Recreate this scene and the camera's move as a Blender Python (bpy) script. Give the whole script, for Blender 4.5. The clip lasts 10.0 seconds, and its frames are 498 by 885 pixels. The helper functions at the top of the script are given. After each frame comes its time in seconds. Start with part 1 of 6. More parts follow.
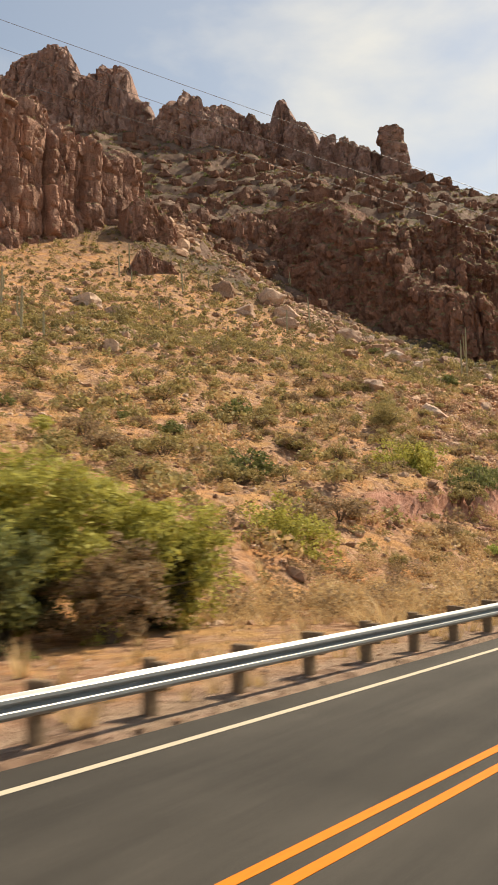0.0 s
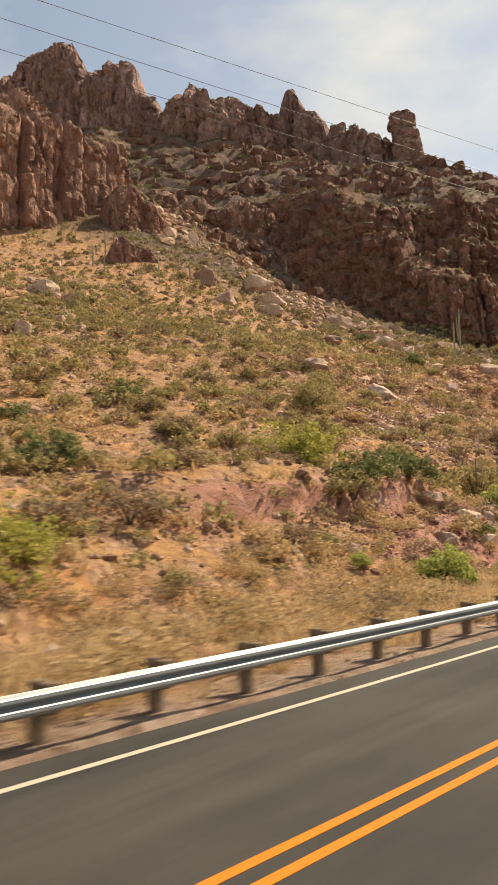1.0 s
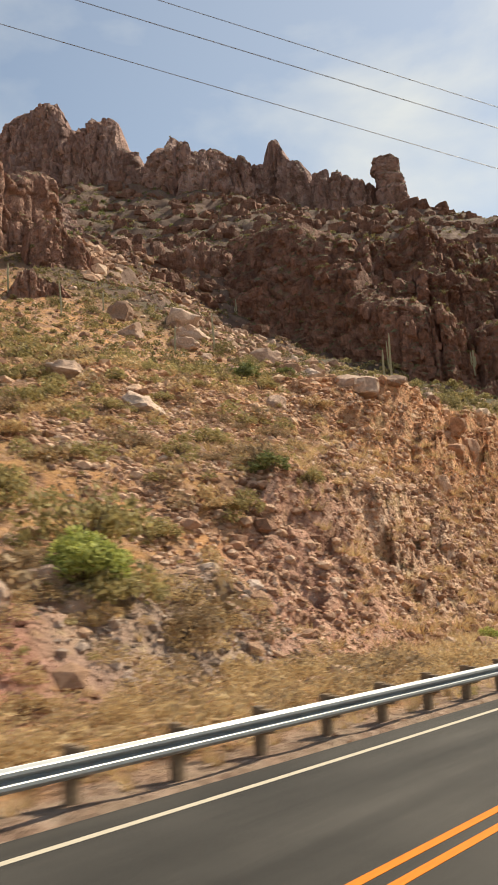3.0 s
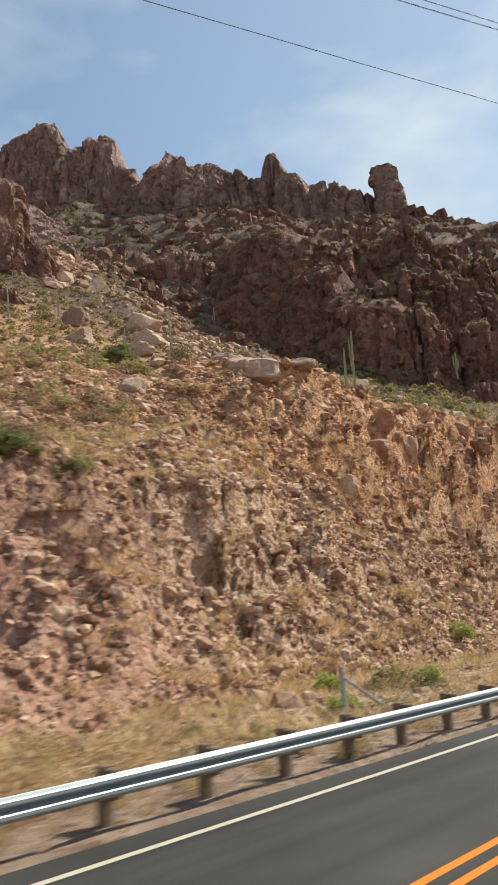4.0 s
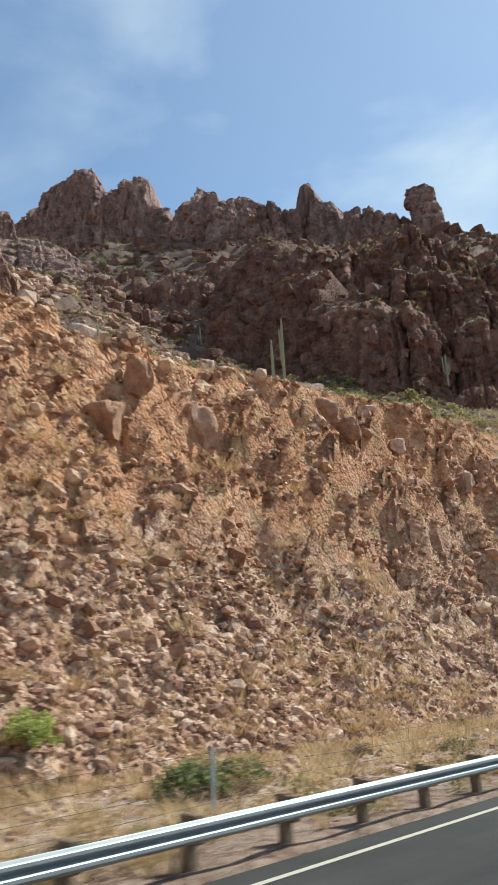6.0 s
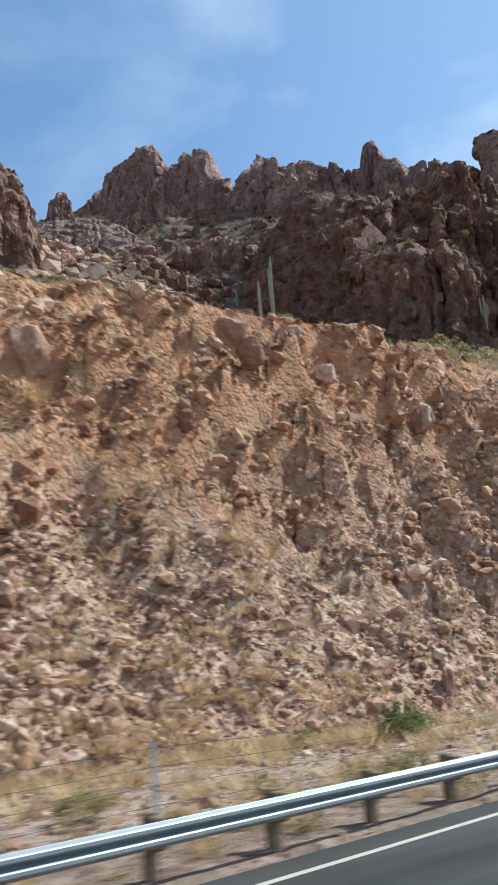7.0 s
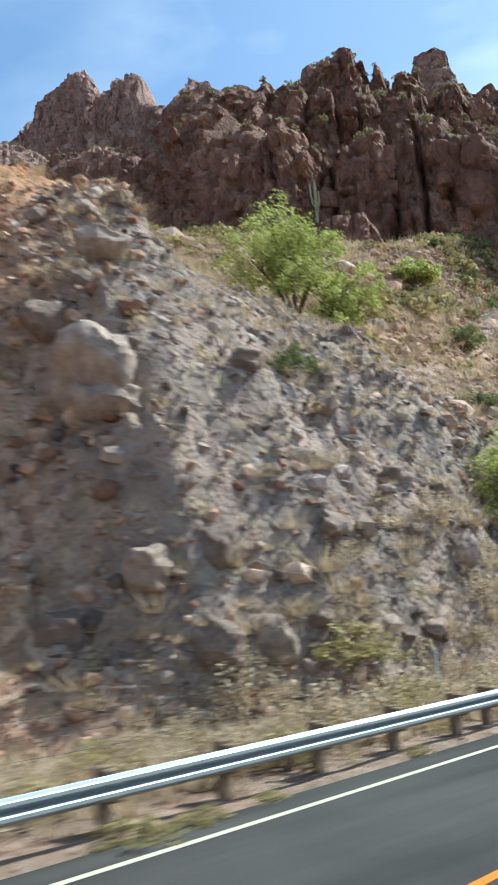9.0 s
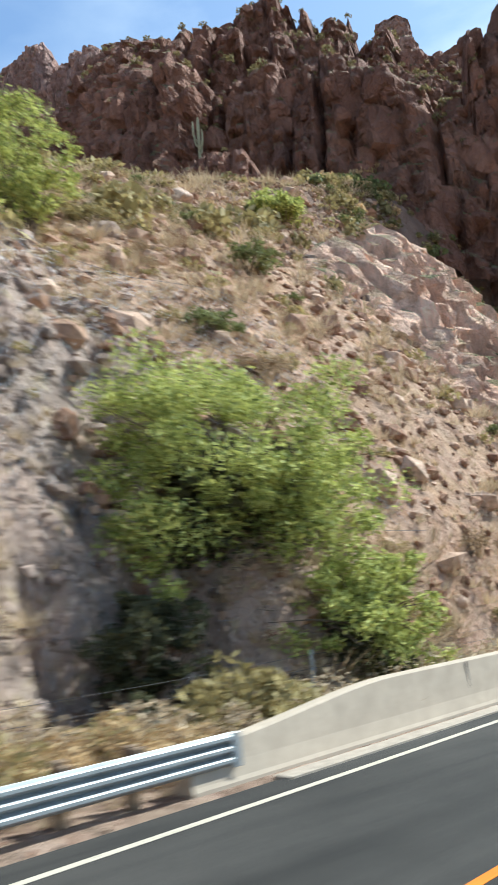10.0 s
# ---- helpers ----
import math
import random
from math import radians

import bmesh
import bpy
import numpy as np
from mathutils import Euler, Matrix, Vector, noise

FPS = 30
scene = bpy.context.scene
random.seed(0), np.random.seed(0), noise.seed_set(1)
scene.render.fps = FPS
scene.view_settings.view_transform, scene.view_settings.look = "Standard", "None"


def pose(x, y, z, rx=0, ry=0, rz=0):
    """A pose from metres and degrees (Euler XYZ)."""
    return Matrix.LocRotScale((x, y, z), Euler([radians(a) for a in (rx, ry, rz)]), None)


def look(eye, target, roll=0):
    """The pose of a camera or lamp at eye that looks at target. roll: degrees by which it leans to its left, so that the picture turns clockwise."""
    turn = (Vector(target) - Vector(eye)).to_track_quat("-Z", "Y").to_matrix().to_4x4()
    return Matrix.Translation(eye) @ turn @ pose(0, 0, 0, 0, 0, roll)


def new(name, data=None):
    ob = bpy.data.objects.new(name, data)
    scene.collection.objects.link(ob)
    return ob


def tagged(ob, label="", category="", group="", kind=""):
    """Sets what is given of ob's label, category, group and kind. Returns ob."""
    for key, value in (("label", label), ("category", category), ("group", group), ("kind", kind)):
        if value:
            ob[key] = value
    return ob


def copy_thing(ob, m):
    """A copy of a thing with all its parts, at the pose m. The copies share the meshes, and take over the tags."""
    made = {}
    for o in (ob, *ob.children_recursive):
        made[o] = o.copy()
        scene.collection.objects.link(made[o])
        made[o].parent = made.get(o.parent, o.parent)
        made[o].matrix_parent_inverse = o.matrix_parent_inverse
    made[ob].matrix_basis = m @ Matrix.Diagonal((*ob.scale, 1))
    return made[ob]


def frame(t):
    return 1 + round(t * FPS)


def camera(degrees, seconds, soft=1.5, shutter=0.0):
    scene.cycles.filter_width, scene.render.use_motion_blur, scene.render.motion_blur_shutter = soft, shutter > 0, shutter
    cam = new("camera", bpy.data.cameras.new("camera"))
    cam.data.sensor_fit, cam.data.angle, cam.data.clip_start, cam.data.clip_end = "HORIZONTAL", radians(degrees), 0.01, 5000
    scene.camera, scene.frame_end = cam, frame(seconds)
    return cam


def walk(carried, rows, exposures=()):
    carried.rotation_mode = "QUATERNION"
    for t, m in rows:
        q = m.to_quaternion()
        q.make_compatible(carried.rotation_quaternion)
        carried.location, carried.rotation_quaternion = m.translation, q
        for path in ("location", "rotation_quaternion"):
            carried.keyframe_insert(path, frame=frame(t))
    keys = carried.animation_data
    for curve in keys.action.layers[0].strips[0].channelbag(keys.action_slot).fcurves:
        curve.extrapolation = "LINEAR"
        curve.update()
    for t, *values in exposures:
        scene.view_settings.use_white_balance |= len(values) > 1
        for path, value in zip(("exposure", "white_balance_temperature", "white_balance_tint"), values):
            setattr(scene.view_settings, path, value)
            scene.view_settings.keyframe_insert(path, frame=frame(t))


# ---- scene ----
cam = camera(33.5, 10.0, soft=1.45, shutter=0.32)
METRES, EYE, TILT, LEAN, TURN = 179.0, 2.38, 7.12, 2.09, -55.0
ROWS = [
    (0.0, 0.0, 0.0, 0.0, 0.0, 0.0, -0.0),
    (0.5, 0.0328, 0.0375, -0.0035, 0.97, -0.16, 1.22),
    (1.0, 0.0654, 0.0754, -0.0071, 2.19, 0.06, 1.06),
    (1.5, 0.0973, 0.1139, -0.0107, 3.14, 1.11, 1.31),
    (2.0, 0.1288, 0.1531, -0.0143, 3.24, 3.74, 1.59),
    (2.5, 0.1597, 0.1927, -0.0179, 3.32, 4.85, 1.78),
    (3.0, 0.19, 0.2323, -0.0218, 3.91, 4.41, 2.08),
    (4.5, 0.2773, 0.3534, -0.0339, 6.1, 7.25, 3.12),
    (5.0, 0.3056, 0.3941, -0.0381, 6.89, 8.32, 3.42),
    (5.5, 0.3331, 0.4354, -0.0423, 7.77, 9.3, 3.33),
    (7.0, 0.4123, 0.561, -0.0553, 17.42, 8.56, 4.77),
    (7.5, 0.4382, 0.603, -0.0597, 17.78, 8.01, 5.0),
    (8.0, 0.4638, 0.6458, -0.0642, 16.92, 7.01, 5.33),
    (8.5, 0.4888, 0.689, -0.0688, 16.25, 6.01, 5.14),
    (9.0, 0.5134, 0.7328, -0.0734, 15.96, 5.22, 5.0),
    (9.5, 0.5378, 0.7765, -0.078, 15.53, 4.49, 5.28),
    (10.0, 0.5622, 0.8201, -0.0826, 14.95, 4.22, 5.35),
]
EXPOSURES = [(0.0, 0.46, 8300, 8), (1.0, 0.44, 8300, 8), (2.5, 0.44, 8000, 8), (3.2, 0.38, 7300, 4), (4.5, 0.33, 6200, 0), (5.5, 0.33, 5950, -3), (7.0, 0.36, 5250, -3), (7.5, 0.37, 5080, -5), (8.0, 0.47, 5180, -6), (9.0, 0.71, 5350, -6), (9.5, 0.7, 5400, -5), (10.0, 0.78, 5550, -2)]
walk(cam, [(t, pose(0, 0, EYE, TILT, LEAN, TURN) @ pose(METRES * x, METRES * y, METRES * z, 90 + pitch, roll, yaw)) for t, x, y, z, yaw, pitch, roll in ROWS], EXPOSURES)

# ---- daylight: high sun ahead of the road's run, thin cloud ----
SUN_EL, SUN_AZ = 50.0, -16.0          # degrees up; degrees from +x towards +y
world = bpy.data.worlds.new("world")
scene.world = world
world.use_nodes = True
wn, wl = world.node_tree.nodes, world.node_tree.links
wn.clear()
sky = wn.new("ShaderNodeTexSky")
sky.sky_type = "NISHITA"
sky.sun_disc = False
sky.sun_elevation = radians(SUN_EL)
sky.sun_rotation = radians(90 - SUN_AZ)
sky.altitude = 800
sky.air_density, sky.dust_density, sky.ozone_density = 1.0, 0.9, 1.4
where = wn.new("ShaderNodeTexCoord")
stretch = wn.new("ShaderNodeMapping")
stretch.inputs["Scale"].default_value = (1.0, 1.0, 2.2)
puff = wn.new("ShaderNodeTexNoise")
puff.inputs["Scale"].default_value = 3.0
puff.inputs["Detail"].default_value = 9
puff.inputs["Roughness"].default_value = 0.52
puff.inputs["Distortion"].default_value = 0.2
thin = wn.new("ShaderNodeValToRGB")
thin.color_ramp.elements[0].position, thin.color_ramp.elements[1].position = 0.44, 0.64
thin.color_ramp.elements[0].color = (0.3, 0.3, 0.3, 1)
# cloud thickens towards the sun's side of the sky
toward = wn.new("ShaderNodeVectorMath")
toward.operation = "DOT_PRODUCT"
sun_way = Vector((math.cos(radians(34)) * math.cos(radians(8)), math.cos(radians(34)) * math.sin(radians(8)), math.sin(radians(34))))
toward.inputs[1].default_value = sun_way
near_sun = wn.new("ShaderNodeMapRange")
near_sun.inputs["From Min"].default_value, near_sun.inputs["From Max"].default_value = 0.74, 0.97
near_sun.inputs["To Min"].default_value, near_sun.inputs["To Max"].default_value = 0.42, 1.0
more = wn.new("ShaderNodeMath")
more.operation = "MULTIPLY"
more.use_clamp = True
cover = wn.new("ShaderNodeMath")
cover.operation = "MULTIPLY"
cover.inputs[1].default_value = 0.8
veil = wn.new("ShaderNodeMix")
veil.data_type = "RGBA"
veil.inputs[7].default_value = (5.0, 5.3, 5.7, 1)
glow = wn.new("ShaderNodeBackground")
glow.inputs["Strength"].default_value = 0.125
wout = wn.new("ShaderNodeOutputWorld")
wl.new(where.outputs["Generated"], stretch.inputs["Vector"])
wl.new(stretch.outputs["Vector"], puff.inputs["Vector"])
wl.new(puff.outputs["Fac"], thin.inputs["Fac"])
wl.new(where.outputs["Generated"], toward.inputs[0])
wl.new(toward.outputs["Value"], near_sun.inputs["Value"])
wl.new(thin.outputs["Color"], more.inputs[0])
wl.new(near_sun.outputs["Result"], more.inputs[1])
wl.new(more.outputs["Value"], cover.inputs[0])
wl.new(cover.outputs["Value"], veil.inputs[0])
wl.new(sky.outputs["Color"], veil.inputs[6])
wl.new(veil.outputs[2], glow.inputs["Color"])
wl.new(glow.outputs["Background"], wout.inputs["Surface"])

sun_data = bpy.data.lights.new("sun", "SUN")
sun_data.energy = 5.0
sun_data.angle = radians(0.6)
sun_data.color = (1.0, 0.95, 0.87)
sun = new("sun", sun_data)
sun.matrix_world = look((300, 0, 300), Vector((300, 0, 300)) - Vector((math.cos(radians(SUN_EL)) * math.cos(radians(SUN_AZ)), math.cos(radians(SUN_EL)) * math.sin(radians(SUN_AZ)), math.sin(radians(SUN_EL)))))

# ---- materials ----
class Kit:
    """A small builder for node materials."""

    def __init__(self, name, rough=0.9):
        self.m = bpy.data.materials.new(name)
        self.m.use_nodes = True
        self.n, self.l = self.m.node_tree.nodes, self.m.node_tree.links
        self.bsdf = self.n["Principled BSDF"]
        self.bsdf.inputs["Roughness"].default_value = rough
        self.bsdf.inputs["Specular IOR Level"].default_value = 0.25
        self.co = self.n.new("ShaderNodeNewGeometry").outputs["Position"]

    def local(self):
        self.co = self.n.new("ShaderNodeTexCoord").outputs["Object"]
        return self

    def scaled(self, sx, sy, sz):
        mp = self.n.new("ShaderNodeMapping")
        mp.inputs["Scale"].default_value = (sx, sy, sz)
        self.l.new(self.co, mp.inputs["Vector"])
        return mp.outputs["Vector"]

    def noise(self, scale, detail=6, rough=0.6, co=None, distort=0.0):
        t = self.n.new("ShaderNodeTexNoise")
        t.inputs["Scale"].default_value = scale
        t.inputs["Detail"].default_value = detail
        t.inputs["Roughness"].default_value = rough
        t.inputs["Distortion"].default_value = distort
        self.l.new(co or self.co, t.inputs["Vector"])
        return t.outputs["Fac"]

    def cells(self, scale, feature="F1", co=None, out="Distance", random_=1.0):
        t = self.n.new("ShaderNodeTexVoronoi")
        t.feature = feature
        t.inputs["Scale"].default_value = scale
        t.inputs["Randomness"].default_value = random_
        self.l.new(co or self.co, t.inputs["Vector"])
        return t.outputs[out]

    def ramp(self, fac, stops):
        r = self.n.new("ShaderNodeValToRGB")
        e = r.color_ramp.elements
        while len(e) < len(stops):
            e.new(0.5)
        for el, (p, c) in zip(e, stops):
            el.position = p
            el.color = (*c, 1) if not isinstance(c, float) else (c, c, c, 1)
        self.l.new(fac, r.inputs["Fac"])
        return r.outputs["Color"]

    def mix(self, fac, a, b, mode="MIX"):
        m = self.n.new("ShaderNodeMix")
        m.data_type, m.blend_type = "RGBA", mode
        for slot, v in ((0, fac), (6, a), (7, b)):
            if isinstance(v, (float, int)):
                m.inputs[slot].default_value = v if slot == 0 else (v, v, v, 1)
            elif isinstance(v, tuple):
                m.inputs[slot].default_value = (*v, 1)
            else:
                self.l.new(v, m.inputs[slot])
        return m.outputs[2]

    def math(self, op, a, b=0.5, clamp=False):
        m = self.n.new("ShaderNodeMath")
        m.operation, m.use_clamp = op, clamp
        for slot, v in ((0, a), (1, b)):
            if isinstance(v, (float, int)):
                m.inputs[slot].default_value = v
            else:
                self.l.new(v, m.inputs[slot])
        return m.outputs["Value"]

    def attr(self, name, out="Fac"):
        a = self.n.new("ShaderNodeAttribute")
        a.attribute_name = name
        return a.outputs[out]

    def island(self):
        return self.n.new("ShaderNodeNewGeometry").outputs["Random Per Island"]

    def lot(self):
        return self.n.new("ShaderNodeObjectInfo").outputs["Random"]

    def colour(self, socket):
        self.l.new(socket, self.bsdf.inputs["Base Color"])
        return self

    def bump(self, *layers):
        """Layers of (height socket, strength, distance)."""
        last = None
        for h, s, dist in layers:
            b = self.n.new("ShaderNodeBump")
            b.inputs["Strength"].default_value, b.inputs["Distance"].default_value = s, dist
            self.l.new(h, b.inputs["Height"])
            if last:
                self.l.new(last, b.inputs["Normal"])
            last = b.outputs["Normal"]
        self.l.new(last, self.bsdf.inputs["Normal"])
        return self


def ground_material():
    k = Kit("hillside", 0.95)
    fine, mid, big = k.noise(9, 8, 0.65), k.noise(1.1, 6, 0.6), k.noise(0.12, 5, 0.55)
    stones = k.cells(2.3)
    soil = k.ramp(mid, [(0.25, (0.24, 0.105, 0.047)), (0.5, (0.52, 0.25, 0.105)), (0.75, (0.62, 0.335, 0.155))])
    straw = k.ramp(fine, [(0.25, (0.25, 0.14, 0.055)), (0.6, (0.46, 0.265, 0.108)), (0.85, (0.57, 0.37, 0.165))])
    hill = k.mix(k.ramp(big, [(0.38, 0.0), (0.62, 0.9)]), soil, straw)
    gravel = k.ramp(k.cells(3.1, out="Color"), [(0.1, (0.16, 0.08, 0.05)), (0.5, (0.33, 0.175, 0.105)), (0.95, (0.50, 0.31, 0.205))])
    hill = k.mix(k.ramp(k.noise(0.45, 6, 0.65), [(0.42, 0.0), (0.54, 0.9)]), hill, gravel)
    hill = k.mix(k.ramp(k.noise(0.9, 7, 0.65), [(0.54, 0.0), (0.66, 0.4)]), hill, (0.27, 0.19, 0.085))
    # road cut: red-brown earth and broken rock, pinker rubble lower down
    strata = k.noise(0.35, 7, 0.62, k.scaled(0.5, 0.5, 1.6))
    cut_red = k.ramp(strata, [(0.28, (0.29, 0.122, 0.06)), (0.48, (0.61, 0.28, 0.132)), (0.72, (0.76, 0.42, 0.222))])
    rubble = k.ramp(k.cells(2.6, out="Color"), [(0.05, (0.24, 0.122, 0.075)), (0.5, (0.53, 0.30, 0.187)), (0.95, (0.74, 0.51, 0.365))])
    chunks = k.ramp(k.cells(1.7, out="Color", co=k.scaled(1, 1, 1.5)), [(0.05, (0.29, 0.125, 0.065)), (0.5, (0.58, 0.278, 0.142)), (0.95, (0.76, 0.45, 0.262))])
    cut_red = k.mix(k.ramp(k.noise(0.5, 6, 0.65), [(0.4, 0.0), (0.58, 0.9)]), cut_red, chunks)
    cut = k.mix(k.attr("rubble"), cut_red, rubble)
    cut = k.mix(k.ramp(k.noise(0.7, 5), [(0.5, 0.0), (0.66, 0.6)]), cut, (0.43, 0.31, 0.16))
    grey = k.ramp(k.noise(0.8, 8, 0.65), [(0.25, (0.135, 0.10, 0.079)), (0.5, (0.31, 0.23, 0.182)), (0.75, (0.50, 0.38, 0.30))])
    grey = k.mix(0.45, grey, k.ramp(k.cells(1.9, out="Color"), [(0.05, (0.145, 0.108, 0.09)), (0.5, (0.34, 0.252, 0.208)), (0.95, (0.54, 0.415, 0.335))]))
    cliff = k.ramp(k.noise(0.22, 8, 0.62, k.scaled(1, 1, 0.45)), [(0.25, (0.09, 0.05, 0.036)), (0.5, (0.165, 0.10, 0.072)), (0.75, (0.26, 0.17, 0.125))])
    grey = k.mix(k.ramp(k.noise(0.28, 6, 0.6), [(0.44, 0.0), (0.6, 0.8)]), grey, (0.50, 0.345, 0.265))
    grey = k.mix(k.ramp(k.noise(1.6, 6), [(0.56, 0.0), (0.68, 0.7)]), grey, (0.50, 0.39, 0.22))
    green = k.ramp(k.noise(0.5, 6), [(0.4, (0.055, 0.053, 0.022)), (0.7, (0.11, 0.10, 0.042))])
    dirt = k.ramp(k.noise(2.4, 8, 0.7), [(0.28, (0.27, 0.18, 0.125)), (0.55, (0.47, 0.335, 0.24)), (0.8, (0.62, 0.475, 0.36))])
    chips = k.ramp(k.cells(3.4, out="Color"), [(0.1, (0.22, 0.13, 0.09)), (0.5, (0.44, 0.28, 0.20)), (0.95, (0.66, 0.48, 0.37))])
    dirt = k.mix(k.ramp(k.noise(0.7, 6, 0.65), [(0.42, 0.0), (0.56, 0.85)]), dirt, chips)
    shoulder = k.mix(1.0, dirt, (0.70, 0.68, 0.66), "MULTIPLY")
    dirt = k.mix(k.attr("shoulder"), dirt, shoulder)
    hill = k.mix(k.attr("verge"), hill, dirt)
    c = k.mix(k.attr("cut"), hill, cut)
    c = k.mix(k.attr("grey"), c, grey)
    pink = k.ramp(k.noise(0.9, 7), [(0.3, (0.20, 0.082, 0.06)), (0.5, (0.42, 0.19, 0.135)), (0.7, (0.60, 0.33, 0.25))])
    c = k.mix(k.attr("pink"), c, pink)
    far = k.mix(k.math("MULTIPLY", k.attr("rock"), 1.0, True), k.mix(k.ramp(k.noise(0.3, 6), [(0.46, 0.0), (0.6, 0.8)]), k.ramp(k.noise(0.25, 8, 0.65), [(0.3, (0.05, 0.032, 0.02)), (0.5, (0.088, 0.059, 0.035)), (0.75, (0.145, 0.10, 0.058))]), green), cliff)
    c = k.mix(k.attr("far"), c, far)
    k.colour(c)
    rough = k.math("ADD", k.math("ADD", k.attr("cut"), k.attr("grey")), k.math("ADD", 0.25, k.math("MULTIPLY", k.attr("verge"), 0.4)), True)
    pebble = k.math("MULTIPLY", k.math("SUBTRACT", 1.0, k.cells(1.7)), rough)
    grit = k.math("MULTIPLY", k.math("SUBTRACT", 1.0, k.cells(4.6)), rough)
    k.bump((k.noise(0.6, 10, 0.7), 0.6, 1.2), (pebble, 0.7, 0.3), (grit, 0.8, 0.16), (fine, 0.6, 0.12))
    return k.m


def cliff_material(name, tint=(1, 1, 1), scale=1.0):
    k = Kit(name, 0.9)
    tall = k.scaled(1, 1, 0.5)
    base = k.ramp(k.noise(0.16 * scale, 9, 0.65, tall), [(0.25, (0.15 * tint[0], 0.082 * tint[1], 0.060 * tint[2])), (0.5, (0.26 * tint[0], 0.155 * tint[1], 0.116 * tint[2])), (0.75, (0.40 * tint[0], 0.27 * tint[1], 0.21 * tint[2]))])
    stain = k.ramp(k.noise(0.5 * scale, 6, 0.6, k.scaled(1, 1, 0.2)), [(0.33, 0.65), (0.55, 1.0)])
    c = k.mix(1.0, base, stain, "MULTIPLY")
    c = k.mix(1.0, c, k.ramp(k.island(), [(0.0, (0.84, 0.81, 0.79)), (0.5, (1.0, 1.0, 1.0)), (1.0, (1.16, 1.14, 1.12))]), "MULTIPLY")
    lichen = k.ramp(k.noise(0.9 * scale, 8, 0.7), [(0.6, 0.0), (0.72, 0.5)])
    c = k.mix(lichen, c, (0.28, 0.22, 0.15))
    split = k.n.new("ShaderNodeSeparateXYZ")
    k.l.new(k.n.new("ShaderNodeNewGeometry").outputs["Normal"], split.inputs[0])
    shelf = k.ramp(split.outputs["Z"], [(0.5, 0.0), (0.78, 1.0)])
    scrub = k.math("MULTIPLY", shelf, k.ramp(k.noise(0.3, 7, 0.6), [(0.42, 0.0), (0.52, 1.0)]))
    plants = k.ramp(k.noise(1.5, 6), [(0.3, (0.09, 0.09, 0.035)), (0.55, (0.20, 0.175, 0.08)), (0.8, (0.34, 0.25, 0.125))])
    k.colour(k.mix(scrub, c, plants))
    bed = k.noise(0.75 * scale, 5, 0.6, k.scaled(0.22, 0.22, 2.2))
    joint = k.ramp(k.cells(0.55 * scale, "DISTANCE_TO_EDGE", k.scaled(1, 1, 0.55)), [(0.0, 0.0), (0.09, 1.0)])
    k.bump((k.noise(0.5 * scale, 10, 0.7), 0.85, 1.6 / scale), (bed, 0.7, 0.9 / scale), (joint, 0.6, 0.5 / scale), (k.noise(2.2 * scale, 7, 0.7), 0.7, 0.5 / scale))
    return k.m


def stone_material(name, lo, mid, hi, random_socket="island"):
    k = Kit(name, 0.92)
    pick = k.island() if random_socket == "island" else k.lot()
    base = k.ramp(pick, [(0.0, lo), (0.5, mid), (1.0, hi)])
    patch = k.ramp(k.noise(2.6, 8, 0.7), [(0.3, 0.55), (0.65, 1.16)])
    k.colour(k.mix(1.0, base, patch, "MULTIPLY"))
    k.bump((k.noise(3.0, 9, 0.7), 0.7, 0.25))
    return k.m


def leaf_material(name, lo, hi):
    k = Kit(name, 0.7)
    k.colour(k.ramp(k.island(), [(0.0, lo), (1.0, hi)]))
    k.bsdf.inputs["Subsurface Weight"].default_value = 0.0
    trans = k.n.new("ShaderNodeBsdfTranslucent")
    k.l.new(k.bsdf.inputs["Base Color"].links[0].from_socket, trans.inputs["Color"])
    mix = k.n.new("ShaderNodeMixShader")
    mix.inputs[0].default_value = 0.35
    out = k.n["Material Output"]
    k.l.new(k.bsdf.outputs[0], mix.inputs[1])
    k.l.new(trans.outputs[0], mix.inputs[2])
    k.l.new(mix.outputs[0], out.inputs["Surface"])
    return k.m


def plain(name, colour, rough=0.6, metal=0.0, wear=0.25, scale=6.0, bump=0.15):
    k = Kit(name, rough).local()
    k.bsdf.inputs["Metallic"].default_value = metal
    tone = k.ramp(k.noise(scale, 7, 0.65), [(0.25, tuple(c * (1 - wear) for c in colour)), (0.7, tuple(min(1, c * (1 + wear)) for c in colour))])
    k.colour(tone)
    if bump:
        k.bump((k.noise(scale * 4, 6, 0.6), bump, 0.02))
    return k.m


def asphalt_material():
    k = Kit("asphalt", 0.85)
    grit = k.noise(60, 4, 0.7)
    streak = k.noise(0.55, 6, 0.6, k.scaled(0.12, 1.6, 1))
    patch = k.noise(0.18, 5, 0.6)
    c = k.ramp(grit, [(0.3, (0.027, 0.0238, 0.0205)), (0.7, (0.063, 0.0555, 0.047))])
    c = k.mix(1.0, c, k.ramp(streak, [(0.3, 0.6), (0.65, 1.3)]), "MULTIPLY")
    # broad blotches imitate windscreen reflections, painted into the asphalt's colour
    c = k.mix(1.0, c, k.ramp(patch, [(0.35, 0.68), (0.65, 1.2)]), "MULTIPLY")
    k.colour(c)
    k.bump((grit, 0.3, 0.01))
    return k.m


def paint_material(name, colour):
    k = Kit(name, 0.75)
    worn = k.ramp(k.noise(14, 7, 0.7), [(0.28, 0.55), (0.5, 1.0)])
    k.colour(k.mix(1.0, (*colour,), worn, "MULTIPLY"))
    k.bump((k.noise(40, 4), 0.2, 0.005))
    return k.m


